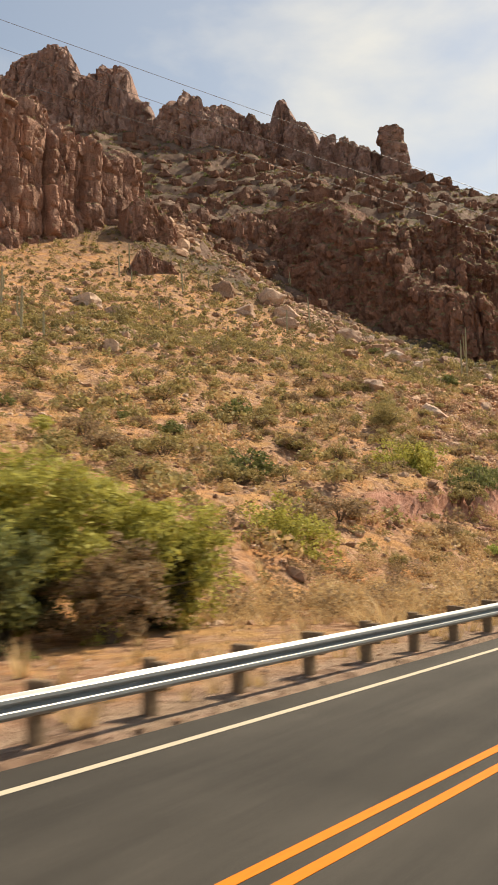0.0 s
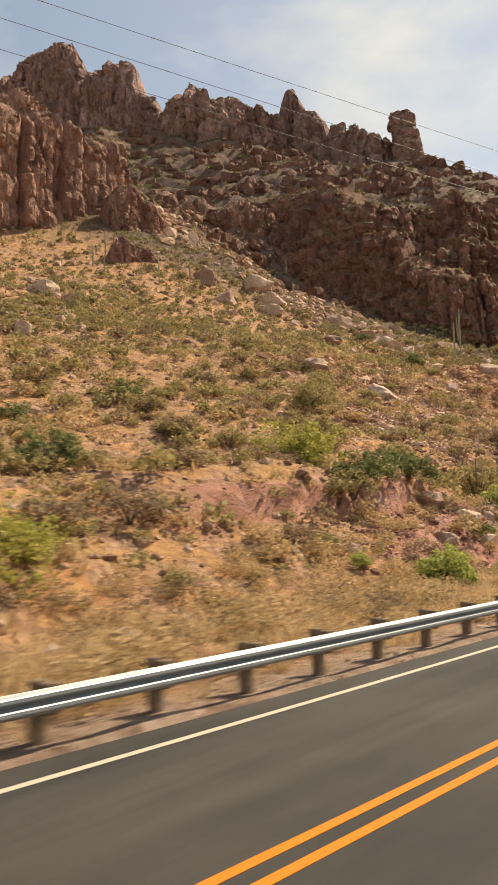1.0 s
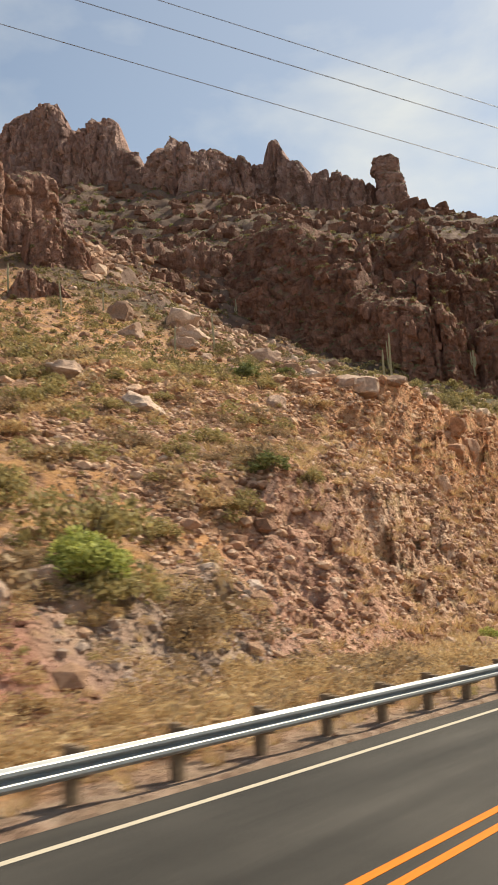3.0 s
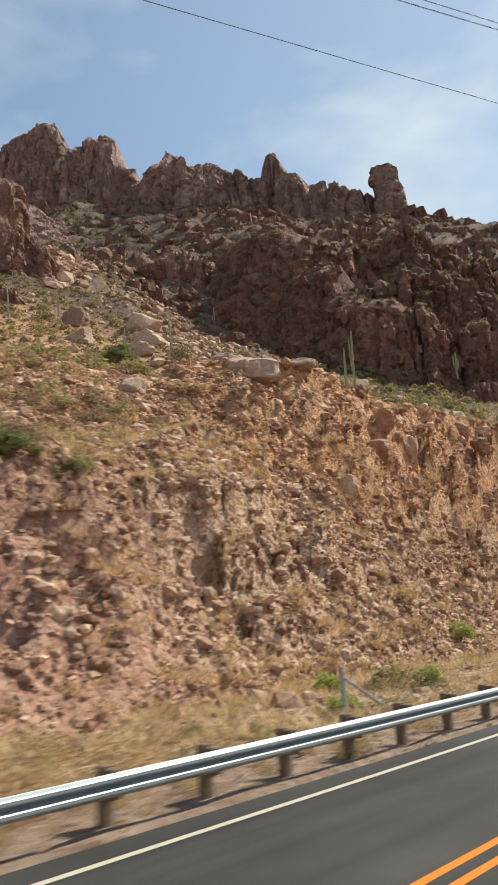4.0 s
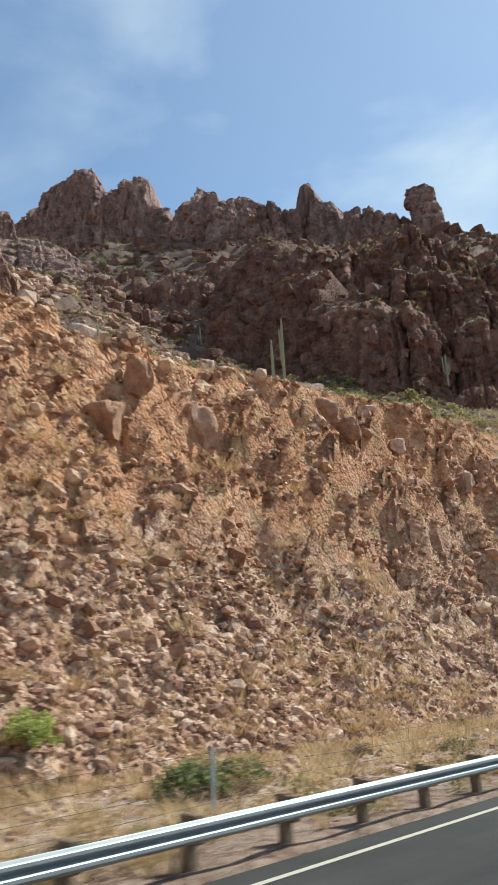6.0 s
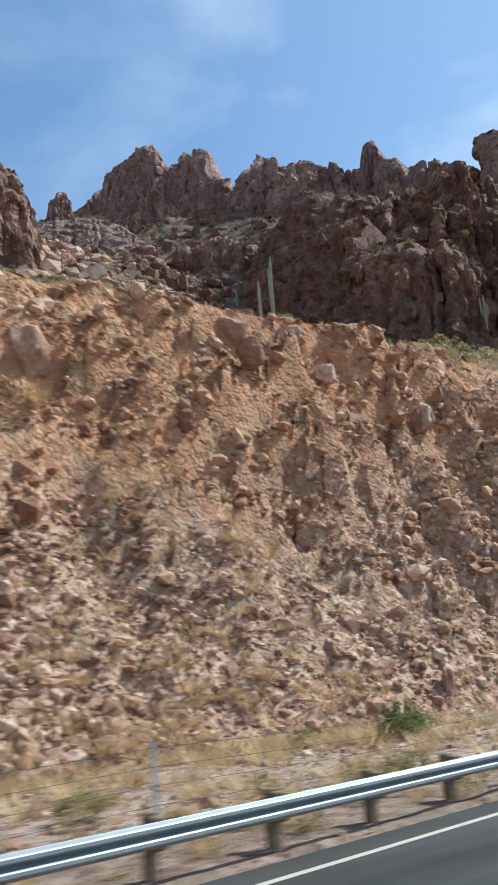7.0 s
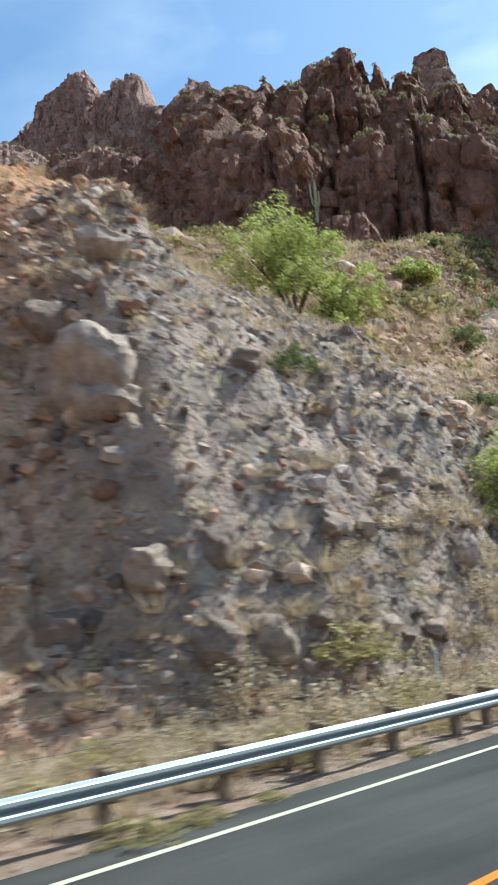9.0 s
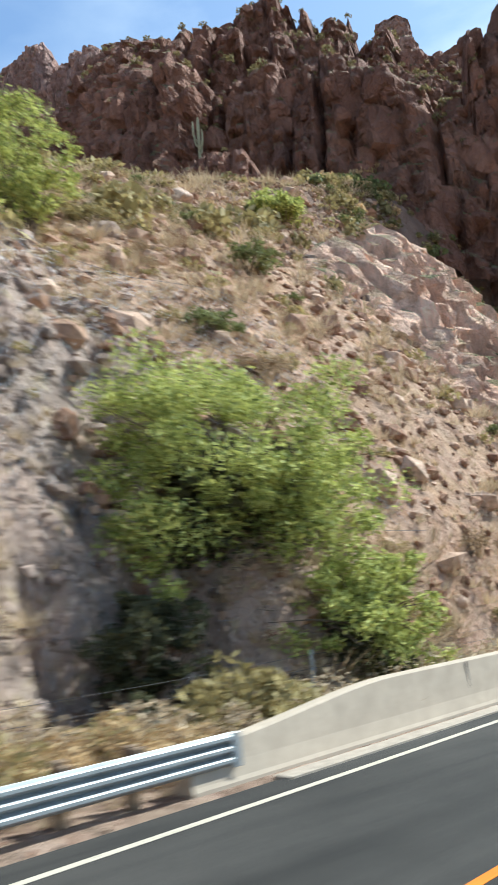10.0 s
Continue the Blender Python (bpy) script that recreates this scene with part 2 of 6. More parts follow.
GROUND, ASPHALT = ground_material(), asphalt_material()
CLIFF_NEAR = cliff_material("red_cliff_rock", (1.07, 0.88, 0.80))
CLIFF_LEDGE = cliff_material("ledge_rock", (0.95, 0.78, 0.7))
# lighter copy of the red cliff rock, with sunlight painted into the tint
CLIFF_SUNLIT = cliff_material("sunlit_cliff_rock", (1.2, 0.97, 0.87), 1.3)
# paler rock copy: sun on the left cliffs is put into its colour
CLIFF_SUN_PINK = cliff_material("sun_pink_cliff_rock", (1.5, 1.36, 1.3))
# paler, bluer tint that paints distance haze into the ridge and peaks
CLIFF_HAZED = cliff_material("hazed_peak_rock", (1.5, 1.5, 1.62), 0.5)
CLIFF_PALE = cliff_material("pale_bank_rock", (3.3, 3.5, 3.3), 2.4)
WHITE, YELLOW = paint_material("white_line_paint", (0.49, 0.42, 0.32)), paint_material("yellow_line_paint", (0.68, 0.18, 0.012))

# ---- shape tools ----
def part(name, bm, material, parent=None, label="", smooth=False):
    """Links a bmesh as one mesh object, under a thing or a part if a parent is given."""
    me = bpy.data.meshes.new(name)
    bm.to_mesh(me)
    bm.free()
    me.materials.append(material)
    if smooth:
        me.shade_smooth()
    ob = new(name, me)
    ob.parent = parent
    return tagged(ob, label)


def sheet_mesh(name, points, faces, material, attrs=None, smooth=False):
    """A mesh straight from arrays of points and faces (all of one corner count)."""
    points, faces = np.asarray(points, np.float32), np.asarray(faces, np.int32)
    corners = faces.shape[1]
    me = bpy.data.meshes.new(name)
    me.vertices.add(len(points))
    me.vertices.foreach_set("co", points.ravel())
    me.loops.add(faces.size)
    me.loops.foreach_set("vertex_index", faces.ravel())
    me.polygons.add(len(faces))
    me.polygons.foreach_set("loop_start", np.arange(0, faces.size, corners, dtype=np.int32))
    me.update(calc_edges=True)
    for key, values in (attrs or {}).items():
        me.attributes.new(key, "FLOAT", "POINT").data.foreach_set("value", np.asarray(values, np.float32).ravel())
    if smooth:
        me.shade_smooth()
    else:
        me.shade_flat()
    me.materials.append(material)
    return me


def grid_faces(rows, cols):
    i = np.arange(rows * cols).reshape(rows, cols)
    return np.stack([i[:-1, :-1], i[:-1, 1:], i[1:, 1:], i[1:, :-1]], -1).reshape(-1, 4)


def scatter_value(ix, iy, iz, seed):
    """A number from 0 to 1 for each lattice point."""
    h = (ix.astype(np.int64) * 374761393 + iy.astype(np.int64) * 668265263 + iz.astype(np.int64) * 2147483647 + seed * 974634777) & 0xFFFFFFFF
    h = ((h ^ (h >> 13)) * 1274126177) & 0xFFFFFFFF
    h = ((h ^ (h >> 16)) * 2246822519) & 0xFFFFFFFF
    return ((h ^ (h >> 15)) & 0xFFFFFF) / float(0xFFFFFF)


def lattice(x, y, z=None, seed=0):
    """Smooth noise from -1 to 1."""
    x, y = np.broadcast_arrays(np.asarray(x, float), np.asarray(y, float))
    z = np.zeros_like(x) if z is None else np.broadcast_to(np.asarray(z, float), x.shape)
    fx, fy, fz = np.floor(x), np.floor(y), np.floor(z)
    ux, uy, uz = x - fx, y - fy, z - fz
    ux, uy, uz = ux * ux * (3 - 2 * ux), uy * uy * (3 - 2 * uy), uz * uz * (3 - 2 * uz)
    total = 0
    flat = not np.any(z)
    for dx in (0, 1):
        for dy in (0, 1):
            for dz in ((0,) if flat else (0, 1)):
                w = (ux if dx else 1 - ux) * (uy if dy else 1 - uy) * (1 if flat else (uz if dz else 1 - uz))
                total = total + w * scatter_value(fx + dx, fy + dy, fz + dz, seed)
    return total * 2 - 1


def fractal(x, y, z=None, octaves=4, seed=0, gain=0.5):
    total, amp, f = 0, 1.0, 1.0
    for o in range(octaves):
        total = total + amp * lattice(x * f, y * f, None if z is None else z * f, seed + o * 17)
        amp, f = amp * gain, f * 2.03
    return total


def ridged(x, y, z=None, octaves=4, seed=0):
    total, amp, f = 0, 1.0, 1.0
    for o in range(octaves):
        total = total + amp * (1 - 2 * np.abs(lattice(x * f, y * f, None if z is None else z * f, seed + o * 31)))
        amp, f = amp * 0.5, f * 2.07
    return total


def ease(a, b, v):
    s = np.clip((v - a) / (b - a), 0, 1)
    return s * s * (3 - 2 * s)


def facets(u, v, seed=0, tilt=1.0):
    """Broken-rock relief: uneven flat-faced cells, each tilted and stepped by its own amount, about -1 to 1."""
    u, v = np.broadcast_arrays(np.asarray(u, float), np.asarray(v, float))
    iu, iv = np.floor(u), np.floor(v)
    best, value = np.full(u.shape, 1e9), np.zeros(u.shape)
    zero = np.zeros(u.shape)
    for a in (-1, 0, 1):
        for b in (-1, 0, 1):
            cu, cv = iu + a, iv + b
            du = u - cu - scatter_value(cu, cv, zero, seed)
            dv = v - cv - scatter_value(cu, cv, zero, seed + 1)
            far = np.maximum(np.abs(du) + 0.35 * np.abs(dv), np.abs(dv))
            here = scatter_value(cu, cv, zero, seed + 2) * 1.4 - 0.7 + tilt * ((scatter_value(cu, cv, zero, seed + 3) - 0.5) * du + (scatter_value(cu, cv, zero, seed + 4) - 0.35) * dv) * 1.6
            near = far < best
            best, value = np.where(near, far, best), np.where(near, here, value)
    return value


def lumps(u, v, seed=0):
    """Rounded knobs of uneven size packed side by side, 0 in the joints to 1 on the boldest."""
    u, v = np.broadcast_arrays(np.asarray(u, float), np.asarray(v, float))
    iu, iv = np.floor(u), np.floor(v)
    best, value = np.full(u.shape, 1e9), np.zeros(u.shape)
    zero = np.zeros(u.shape)
    for a in (-1, 0, 1):
        for b in (-1, 0, 1):
            cu, cv = iu + a, iv + b
            du = u - cu - 0.15 - 0.7 * scatter_value(cu, cv, zero, seed)
            dv = v - cv - 0.15 - 0.7 * scatter_value(cu, cv, zero, seed + 1)
            far = np.sqrt(du * du + dv * dv)
            near = far < best
            best = np.where(near, far, best)
            value = np.where(near, 0.25 + 0.75 * scatter_value(cu, cv, zero, seed + 2) ** 1.5, value)
    return value * np.sqrt(np.clip(1 - (best / 0.82) ** 2, 0.0, 1.0))


# ---- the lie of the land: x along the road, d metres to the left of the camera's line ----
def road_y(x):
    sway = -0.35 * (1 - ease(0, 60, x)) + 0.48 * ease(85, 125, x) - 1.2 * ease(140, 205, x)
    return 0.00065825 * x * x - 0.10347732 * x - 0.163 + sway


def road_z(x):
    return -0.17 * np.clip((np.asarray(x, float) - 80) / 100, 0, 1.3)


EDGE_LINE, CENTRE_LINE, RAIL = 8.16, 4.36, 9.28
STATIONS = [-40, 34, 58, 68, 77, 88, 101, 113, 125, 135, 146, 155, 162, 167, 170.8, 172.6, 177, 189, 201, 215, 240]
# where the slope behind the rail reaches each height, station by station
FOOT = [20, 21, 19, 18, 19.5, 20.5, 22.5, 22.5, 22, 22.5, 22.5, 21, 20.5, 17.2, 15.3, 14.4, 13.6, 13.2, 13, 13, 13]
AT_5 = [31, 32, 27, 24.7, 26.5, 25.5, 25.4, 27, 27, 27.5, 27.6, 26, 24.8, 21.6, 18.6, 16.6, 15.2, 14.6, 14.6, 14.5, 15]
AT_10 = [47, 46, 42.5, 37, 34, 29, 26.9, 30.5, 31.0, 30.7, 30.6, 29.3, 27.9, 25.2, 23.0, 19.8, 18.2, 18, 17.5, 17, 17.5]
AT_15 = [60, 60, 54, 49, 45, 40, 34.5, 34.5, 33.6, 33, 32.6, 31.3, 29.8, 28.8, 27.8, 24.8, 23.4, 23, 22, 21, 20.5]
AT_20 = [72, 72, 64, 61, 57, 51, 42, 38, 35.8, 35.1, 34.5, 33.2, 31.6, 31, 30.8, 29.5, 28.5, 30, 26.5, 25, 24]
AT_24 = [80, 80, 73, 69, 66, 60, 49.5, 46, 37.9, 37.3, 36.4, 35.0, 33.4, 33, 33, 33, 33, 36, 31, 28.5, 27]
LEVELS = [0.0, 5.0, 10.0, 15.0, 20.0, 24.0]

# coarse relief of the hills beyond
HILL_X = [0, 50, 100, 150, 200, 250, 300, 370, 450, 540]
HILL_Y = [30, 60, 100, 140, 180, 230, 300, 380, 460]
HILL_Z = np.array([
    [5, 7, 16, 22, 24, 40, 58, 84, 112, 110],
    [14, 18, 28, 32, 39, 51, 74, 106, 140, 134],
    [24, 32, 41, 48, 58, 71, 106, 138, 166, 150],
    [35, 46, 56, 69, 83, 87, 126, 163, 190, 162],
    [45, 59, 73, 90, 113, 119, 143, 182, 211, 176],
    [56, 74, 92, 112, 132, 148, 162, 202, 228, 198],
    [69, 92, 117, 138, 150, 168, 185, 228, 270, 231],
    [81, 109, 135, 155, 172, 196, 234, 275, 305, 259],
    [90, 120, 145, 165, 185, 205, 240, 300, 322, 280]], float)


def curve_weights(keys, v):
    """Cubic weights of a row of keys at the places v."""
    keys = np.asarray(keys, float)
    i = np.clip(np.searchsorted(keys, v) - 1, 0, len(keys) - 2)
    s = np.clip((v - keys[i]) / (keys[i + 1] - keys[i]), 0, 1)
    w = np.stack([-0.5 * s + s**2 - 0.5 * s**3, 1 - 2.5 * s**2 + 1.5 * s**3, 0.5 * s + 2 * s**2 - 1.5 * s**3, -0.5 * s**2 + 0.5 * s**3], -1)
    idx = np.clip(i[..., None] + np.arange(-1, 3), 0, len(keys) - 1)
    return idx, w


def hills(x, y):
    xi, xw = curve_weights(HILL_X, np.clip(x, 0, 540))
    yi, yw = curve_weights(HILL_Y, np.clip(y, 30, 460))
    total = 0
    for a in range(4):
        for b in range(4):
            total = total + HILL_Z[yi[..., b], xi[..., a]] * yw[..., b] * xw[..., a]
    return total


def station(values, x):
    return np.interp(x, STATIONS, values)


def cut_share(x, d):
    """How much of a place belongs to the bare road cut (0 to 1)."""
    along = ease(-3, 3, x - 78 - 1.2 * np.clip(d - 21, 0, 6) - 3.7 * np.clip(d - 27, 0, 8) + 2.5 * fractal(x / 6, d / 4, octaves=2, seed=19)) * (1 - ease(172, 184, x + 0.8 * (30 - d) - 6))
    return along * ease(-1.5, 1.0, d - station(FOOT, x)) * (1 - ease(-0.5, 1.5, d - station(AT_24, x)))


def land(x, y):
    """The height of the ground."""
    x, y = np.broadcast_arrays(np.asarray(x, float), np.asarray(y, float))
    d = y - road_y(np.clip(x, -60, 300))
    cut = cut_share(x, d)
    slope = ease(0, 4, d - station(FOOT, x))
    grey = grey_share(x, d)
    marks = [station(v, x) for v in (FOOT, AT_5, AT_10, AT_15, AT_20, AT_24)]

    def climb(dd):
        return sum(np.clip((dd - a) / (b - a), 0, 1) * (hi - lo) for a, b, lo, hi in zip(marks, marks[1:], LEVELS, LEVELS[1:]))

    first = climb(d)
    broken = 1.1 * fractal(x / 7.0, d / 12.0, octaves=3, seed=3) + 0.9 * ridged(x / 6.5 + first / 40, first / 16.0, octaves=2, seed=44) * ease(7, 13, first) + 1.2 * lumps(x / 4.4 + first / 14, first / 2.0, 51) + 0.62 * lumps(x / 1.9 + first / 9, first / 1.0, 61) + 0.46 * lumps(x / 0.95, first / 0.55, 66) + 0.5 * facets(x / 2.2, first / 1.1, 68) - 0.76
    broken = broken + 0.9 * ease(0.25, 0.45, lattice(x / 5.5, first / 3.2, seed=58)) * ease(9, 14, first)
    blocks = 0.5 * ridged(x / 5.0, first / 6.0, octaves=2, seed=21) + 1.9 * lumps(x / 3.3 + first / 11, first / 2.4, 71) + 0.8 * lumps(x / 1.4, first / 1.1, 81) + 0.4 * facets(x / 1.1, first / 0.9, 86) - 0.85
    niche = -2.4 * np.exp(-(((x - 188.3) / 2.8) ** 4)) * ease(12.0, 13.5, d) * (1 - ease(16.0, 19.0, d))
    z = climb(d + niche + (cut * broken + np.maximum(grey, 0.8 * bank_share(x, d)) * blocks) * ease(0, 3, d - marks[0]))
    far = hills(x, y)
    back = ease(0, 16, d - marks[-1])
    z = z * (1 - back) + far * back
    # rising slope keeps on past its last mark
    z = z + (0.5 * fractal(x / 9, y / 9, octaves=4, seed=5) + 0.16 * fractal(x / 1.9, y / 1.9, octaves=3, seed=6)) * slope * (1 - 0.5 * cut)
    # rock steps on the mountain
    bank = ease(42, 48, x) * (1 - ease(63, 70, x))
    lip = d - (25.2 - 0.08 * (x - 50)) + 0.8 * fractal(x / 4, d / 4, octaves=2, seed=18)
    z = z + bank * (1.3 * ease(-0.2, 0.6, lip + 0.5 * facets(x / 0.9, d / 0.9, 33)) - 1.3 * ease(1.5, 11, lip))
    mount = ease(205, 245, x + 0.35 * (y - 80)) * ease(40, 75, y + 0.25 * (x - 220)) 
    q = z / 13.0 + 0.55 * fractal(x / 38, y / 38, octaves=3, seed=9)
    f = q - np.floor(q)
    step = (np.floor(q) + ease(0.55, 0.95, f)) * 13.0 - 0.55 * 13.0 * fractal(x / 38, y / 38, octaves=3, seed=9) - 2.0
    z = z * (1 - 0.4 * mount) + step * 0.4 * mount + mount * (1.2 * ridged(x / 23, y / 23, octaves=3, seed=12) + 5.0 * lumps(x / 15 + y / 40, y / 12, 95) + 2.2 * lumps(x / 6, y / 5, 97) - 2.5)
    verge = ease(9.0, 9.5, d) * (0.04 * fractal(x / 1.2, d / 1.2, octaves=3, seed=2) + 0.03) - 0.16 * (1 - ease(8.9, 9.1, d))
    z = z + verge + road_z(x) * (1 - ease(12, 30, d))
    # the far side of the road and the plain beyond
    off = ease(0, 14, -d - 9)
    return z * (1 - off) + off * (-1.5 + 0.6 * fractal(x / 30, y / 30, octaves=3, seed=14))


def bank_share(x, d):
    """The low rock bank beside the start of the cut."""
    return ease(53, 58, x) * (1 - ease(79, 85, x)) * ease(-0.5, 0.8, d - station(FOOT, x)) * (1 - ease(3.2, 5.5, d - station(FOOT, x) + fractal(x / 3.5, d / 3.5, octaves=2, seed=15)))


def grey_share(x, d):
    bank = bank_share(x, d) * ease(64, 71, x + 2 * fractal(x / 3, d / 3, octaves=2, seed=4))
    scar = np.exp(-(((x - 223) / 9) ** 2 + ((d - 28.5 - 0.25 * (x - 223)) / 4.5) ** 2))
    return 0.7 * bank + 0.85 * scar + ease(166, 173, x - 0.35 * (d - 16)) * (1 - ease(189, 198, x + 0.4 * (d - 16))) * ease(-1, 1, d - station(FOOT, x)) * (1 - ease(24, 32, d))


def steps_of(*runs):
    """Joined runs of (start, stop, step) in growing order."""
    return np.unique(np.concatenate([np.arange(a, b, s) for a, b, s in runs]).round(4))


def build_ground():
    gx = steps_of((-2600, -200, 300), (-200, -40, 20), (-40, 10, 1.5), (10, 60, 0.7), (60, 84, 0.5), (84, 200, 0.27), (200, 215, 0.5), (215, 300, 0.9), (300, 480, 2.2), (480, 560, 5), (560, 1000, 60), (1000, 2900, 300))
    gv = steps_of((-2600, -200, 300), (-200, -30, 20), (-30, 8.6, 3), (8.6, 13, 0.28), (13, 25, 0.24), (25, 36, 0.15), (36, 40, 0.3), (40, 90, 0.65), (90, 250, 1.5), (250, 470, 2.6), (470, 560, 8), (560, 1000, 60), (1000, 2900, 300))
    x, v = np.meshgrid(gx, gv, indexing="ij")
    y = v + road_y(np.clip(x, -60, 300)) * (1 - ease(40, 300, np.abs(v)))
    z = land(x, y)
    away = np.hypot(np.maximum(0, np.maximum(-40 - x, x - 540)), np.maximum(0, np.maximum(-30 - y, y - 470)))
    z = z * (1 - ease(0, 500, away))
    d = y - road_y(np.clip(x, -60, 300))
    gz_v, gz_x = np.gradient(z, axis=1) / np.maximum(np.gradient(y, axis=1), 1e-3), np.gradient(z, axis=0) / np.gradient(x, axis=0)
    steep = np.hypot(gz_v, gz_x)
    cut, grey = cut_share(x, d), grey_share(x, d)
    rubble = cut * np.clip(ease(13.5, 8, z + 2.0 * fractal(x / 6, y / 6, octaves=3, seed=33)), 0, 1)
    rubble = np.maximum(rubble, cut * 0.85 * ease(146, 158, x + 3 * fractal(x / 5, y / 5, octaves=2, seed=36)) * ease(17, 11, z))
    pink = bank_share(x, d) * (1 - ease(66, 73, x + 2 * fractal(x / 3, y / 3, octaves=2, seed=4)))
    lip = d - (25.2 - 0.08 * (x - 50)) + 0.8 * fractal(x / 4, d / 4, octaves=2, seed=18)
    bank_face = ease(42, 48, x) * (1 - ease(63, 70, x)) * ease(-0.9, -0.2, lip) * (1 - ease(0.8, 1.5, lip))
    far = ease(184, 214, x + 0.3 * (y - 80)) * ease(35, 60, y + 0.25 * (x - 220))
    rock = ease(0.7, 1.1, steep)
    me = sheet_mesh("ground", np.stack([x, y, z], -1).reshape(-1, 3), grid_faces(len(gx), len(gv))[:, ::-1], GROUND,
                    {"cut": cut, "grey": grey, "rubble": rubble, "pink": np.maximum(np.maximum(pink, 0.8 * bank_face), 0.5 * cut * (1 - ease(90, 102, x + 2 * fractal(x / 4, y / 4, octaves=2, seed=24))) * ease(16, 11, z)), "far": far, "rock": rock, "shoulder": 1 - ease(10.5, 15, d), "verge": np.maximum((1 - ease(11, 17, d)) * ease(70, 86, x) + (1 - ease(9.8, 11.5, d)) * (1 - ease(70, 86, x)), ease(84, 96, x) * (1 - ease(-1.5, 0.5, d - station(FOOT, x))) + 0.6 * ease(184, 194, x) * (1 - ease(45, 70, d)))}, smooth=True)
    me.set_sharp_from_angle(angle=radians(32))
    return tagged(new("ground", me), "dry orange hillside with a bare red-brown road cut", "ground", kind="structure")


ground = build_ground()


# ---- cliffs and crags ----
def cell_runs(u, width, seed):
    """Uneven cells along a line: which cell each place is in, how near its edge (0 at a crack, 1 inside), and a rounded swelling over it."""
    k = np.floor(u / width)
    edges = [(k + o + 0.75 * scatter_value(k + o, k * 0, k * 0, seed)) * width for o in (-1, 0, 1, 2)]
    which = k + (u >= edges[1]) * 0 - (u < edges[1]) * 1
    which = np.where(u >= edges[2], k + 1, which)
    lo = np.where(u >= edges[2], edges[2], np.where(u >= edges[1], edges[1], edges[0]))
    hi = np.where(u >= edges[2], edges[3], np.where(u >= edges[1], edges[2], edges[1]))
    edge = np.minimum(u - lo, hi - u)
    belly = np.sqrt(np.clip(1 - (1 - 2 * edge / np.maximum(hi - lo, 1e-6)) ** 2, 0, 1))
    return which, np.clip(edge / np.maximum(0.12 * width, 1e-6), 0, 1), belly


def cube_sheet(n):
    """A cube's skin with n by n squares a side, from -1 to 1."""
    keys, points, faces = {}, [], []

    def at(p):
        if p not in keys:
            keys[p] = len(points)
            points.append(p)
        return keys[p]

    for axis in range(3):
        for end in (0, n):
            for i in range(n):
                for j in range(n):
                    ring = []
                    for a, b in ((i, j), (i + 1, j), (i + 1, j + 1), (i, j + 1)):
                        q = [0, 0, 0]
                        q[axis], q[(axis + 1) % 3], q[(axis + 2) % 3] = end, a, b
                        ring.append(at(tuple(q)))
                    faces.append(ring if end else ring[::-1])
    return np.array(points, float) * 2 / n - 1, np.array(faces)


def block_points(at, sizes, turn, chance, n=2, tilt=0.12, cuts=5):
    """Points and squares of many split rock blocks: boxes with corners and edges broken off."""
    v, f = cube_sheet(n)
    count = len(at)
    p = np.repeat(v[None], count, 0) + chance.normal(0, 0.07, (count, len(v), 3))
    for _ in range(cuts):
        w = chance.normal(size=(count, 3))
        w /= np.linalg.norm(w, axis=1)[:, None]
        over = np.maximum(0, np.einsum("nvi,ni->nv", p, w) - chance.uniform(0.75, 1.15, (count, 1)))
        p = p - over[:, :, None] * w[:, None, :]
    p = p / np.maximum(1, (np.abs(p) ** 4).sum(-1, keepdims=True) ** (1 / 4) / 1.04)
    p = p * sizes[:, None, :]
    p[:, :, 0] += p[:, :, 2] * chance.normal(0, tilt, (count, 1))
    p[:, :, 1] += p[:, :, 2] * chance.normal(0, tilt, (count, 1))
    p[:, :, 2] += p[:, :, 0] * chance.normal(0, tilt, (count, 1))
    c, s = np.cos(turn)[:, None], np.sin(turn)[:, None]
    p = np.stack([p[:, :, 0] * c - p[:, :, 1] * s, p[:, :, 0] * s + p[:, :, 1] * c, p[:, :, 2]], -1) + at[:, None, :]
    return p.reshape(-1, 3), (f[None] + (np.arange(count) * len(v))[:, None, None]).reshape(-1, 4)


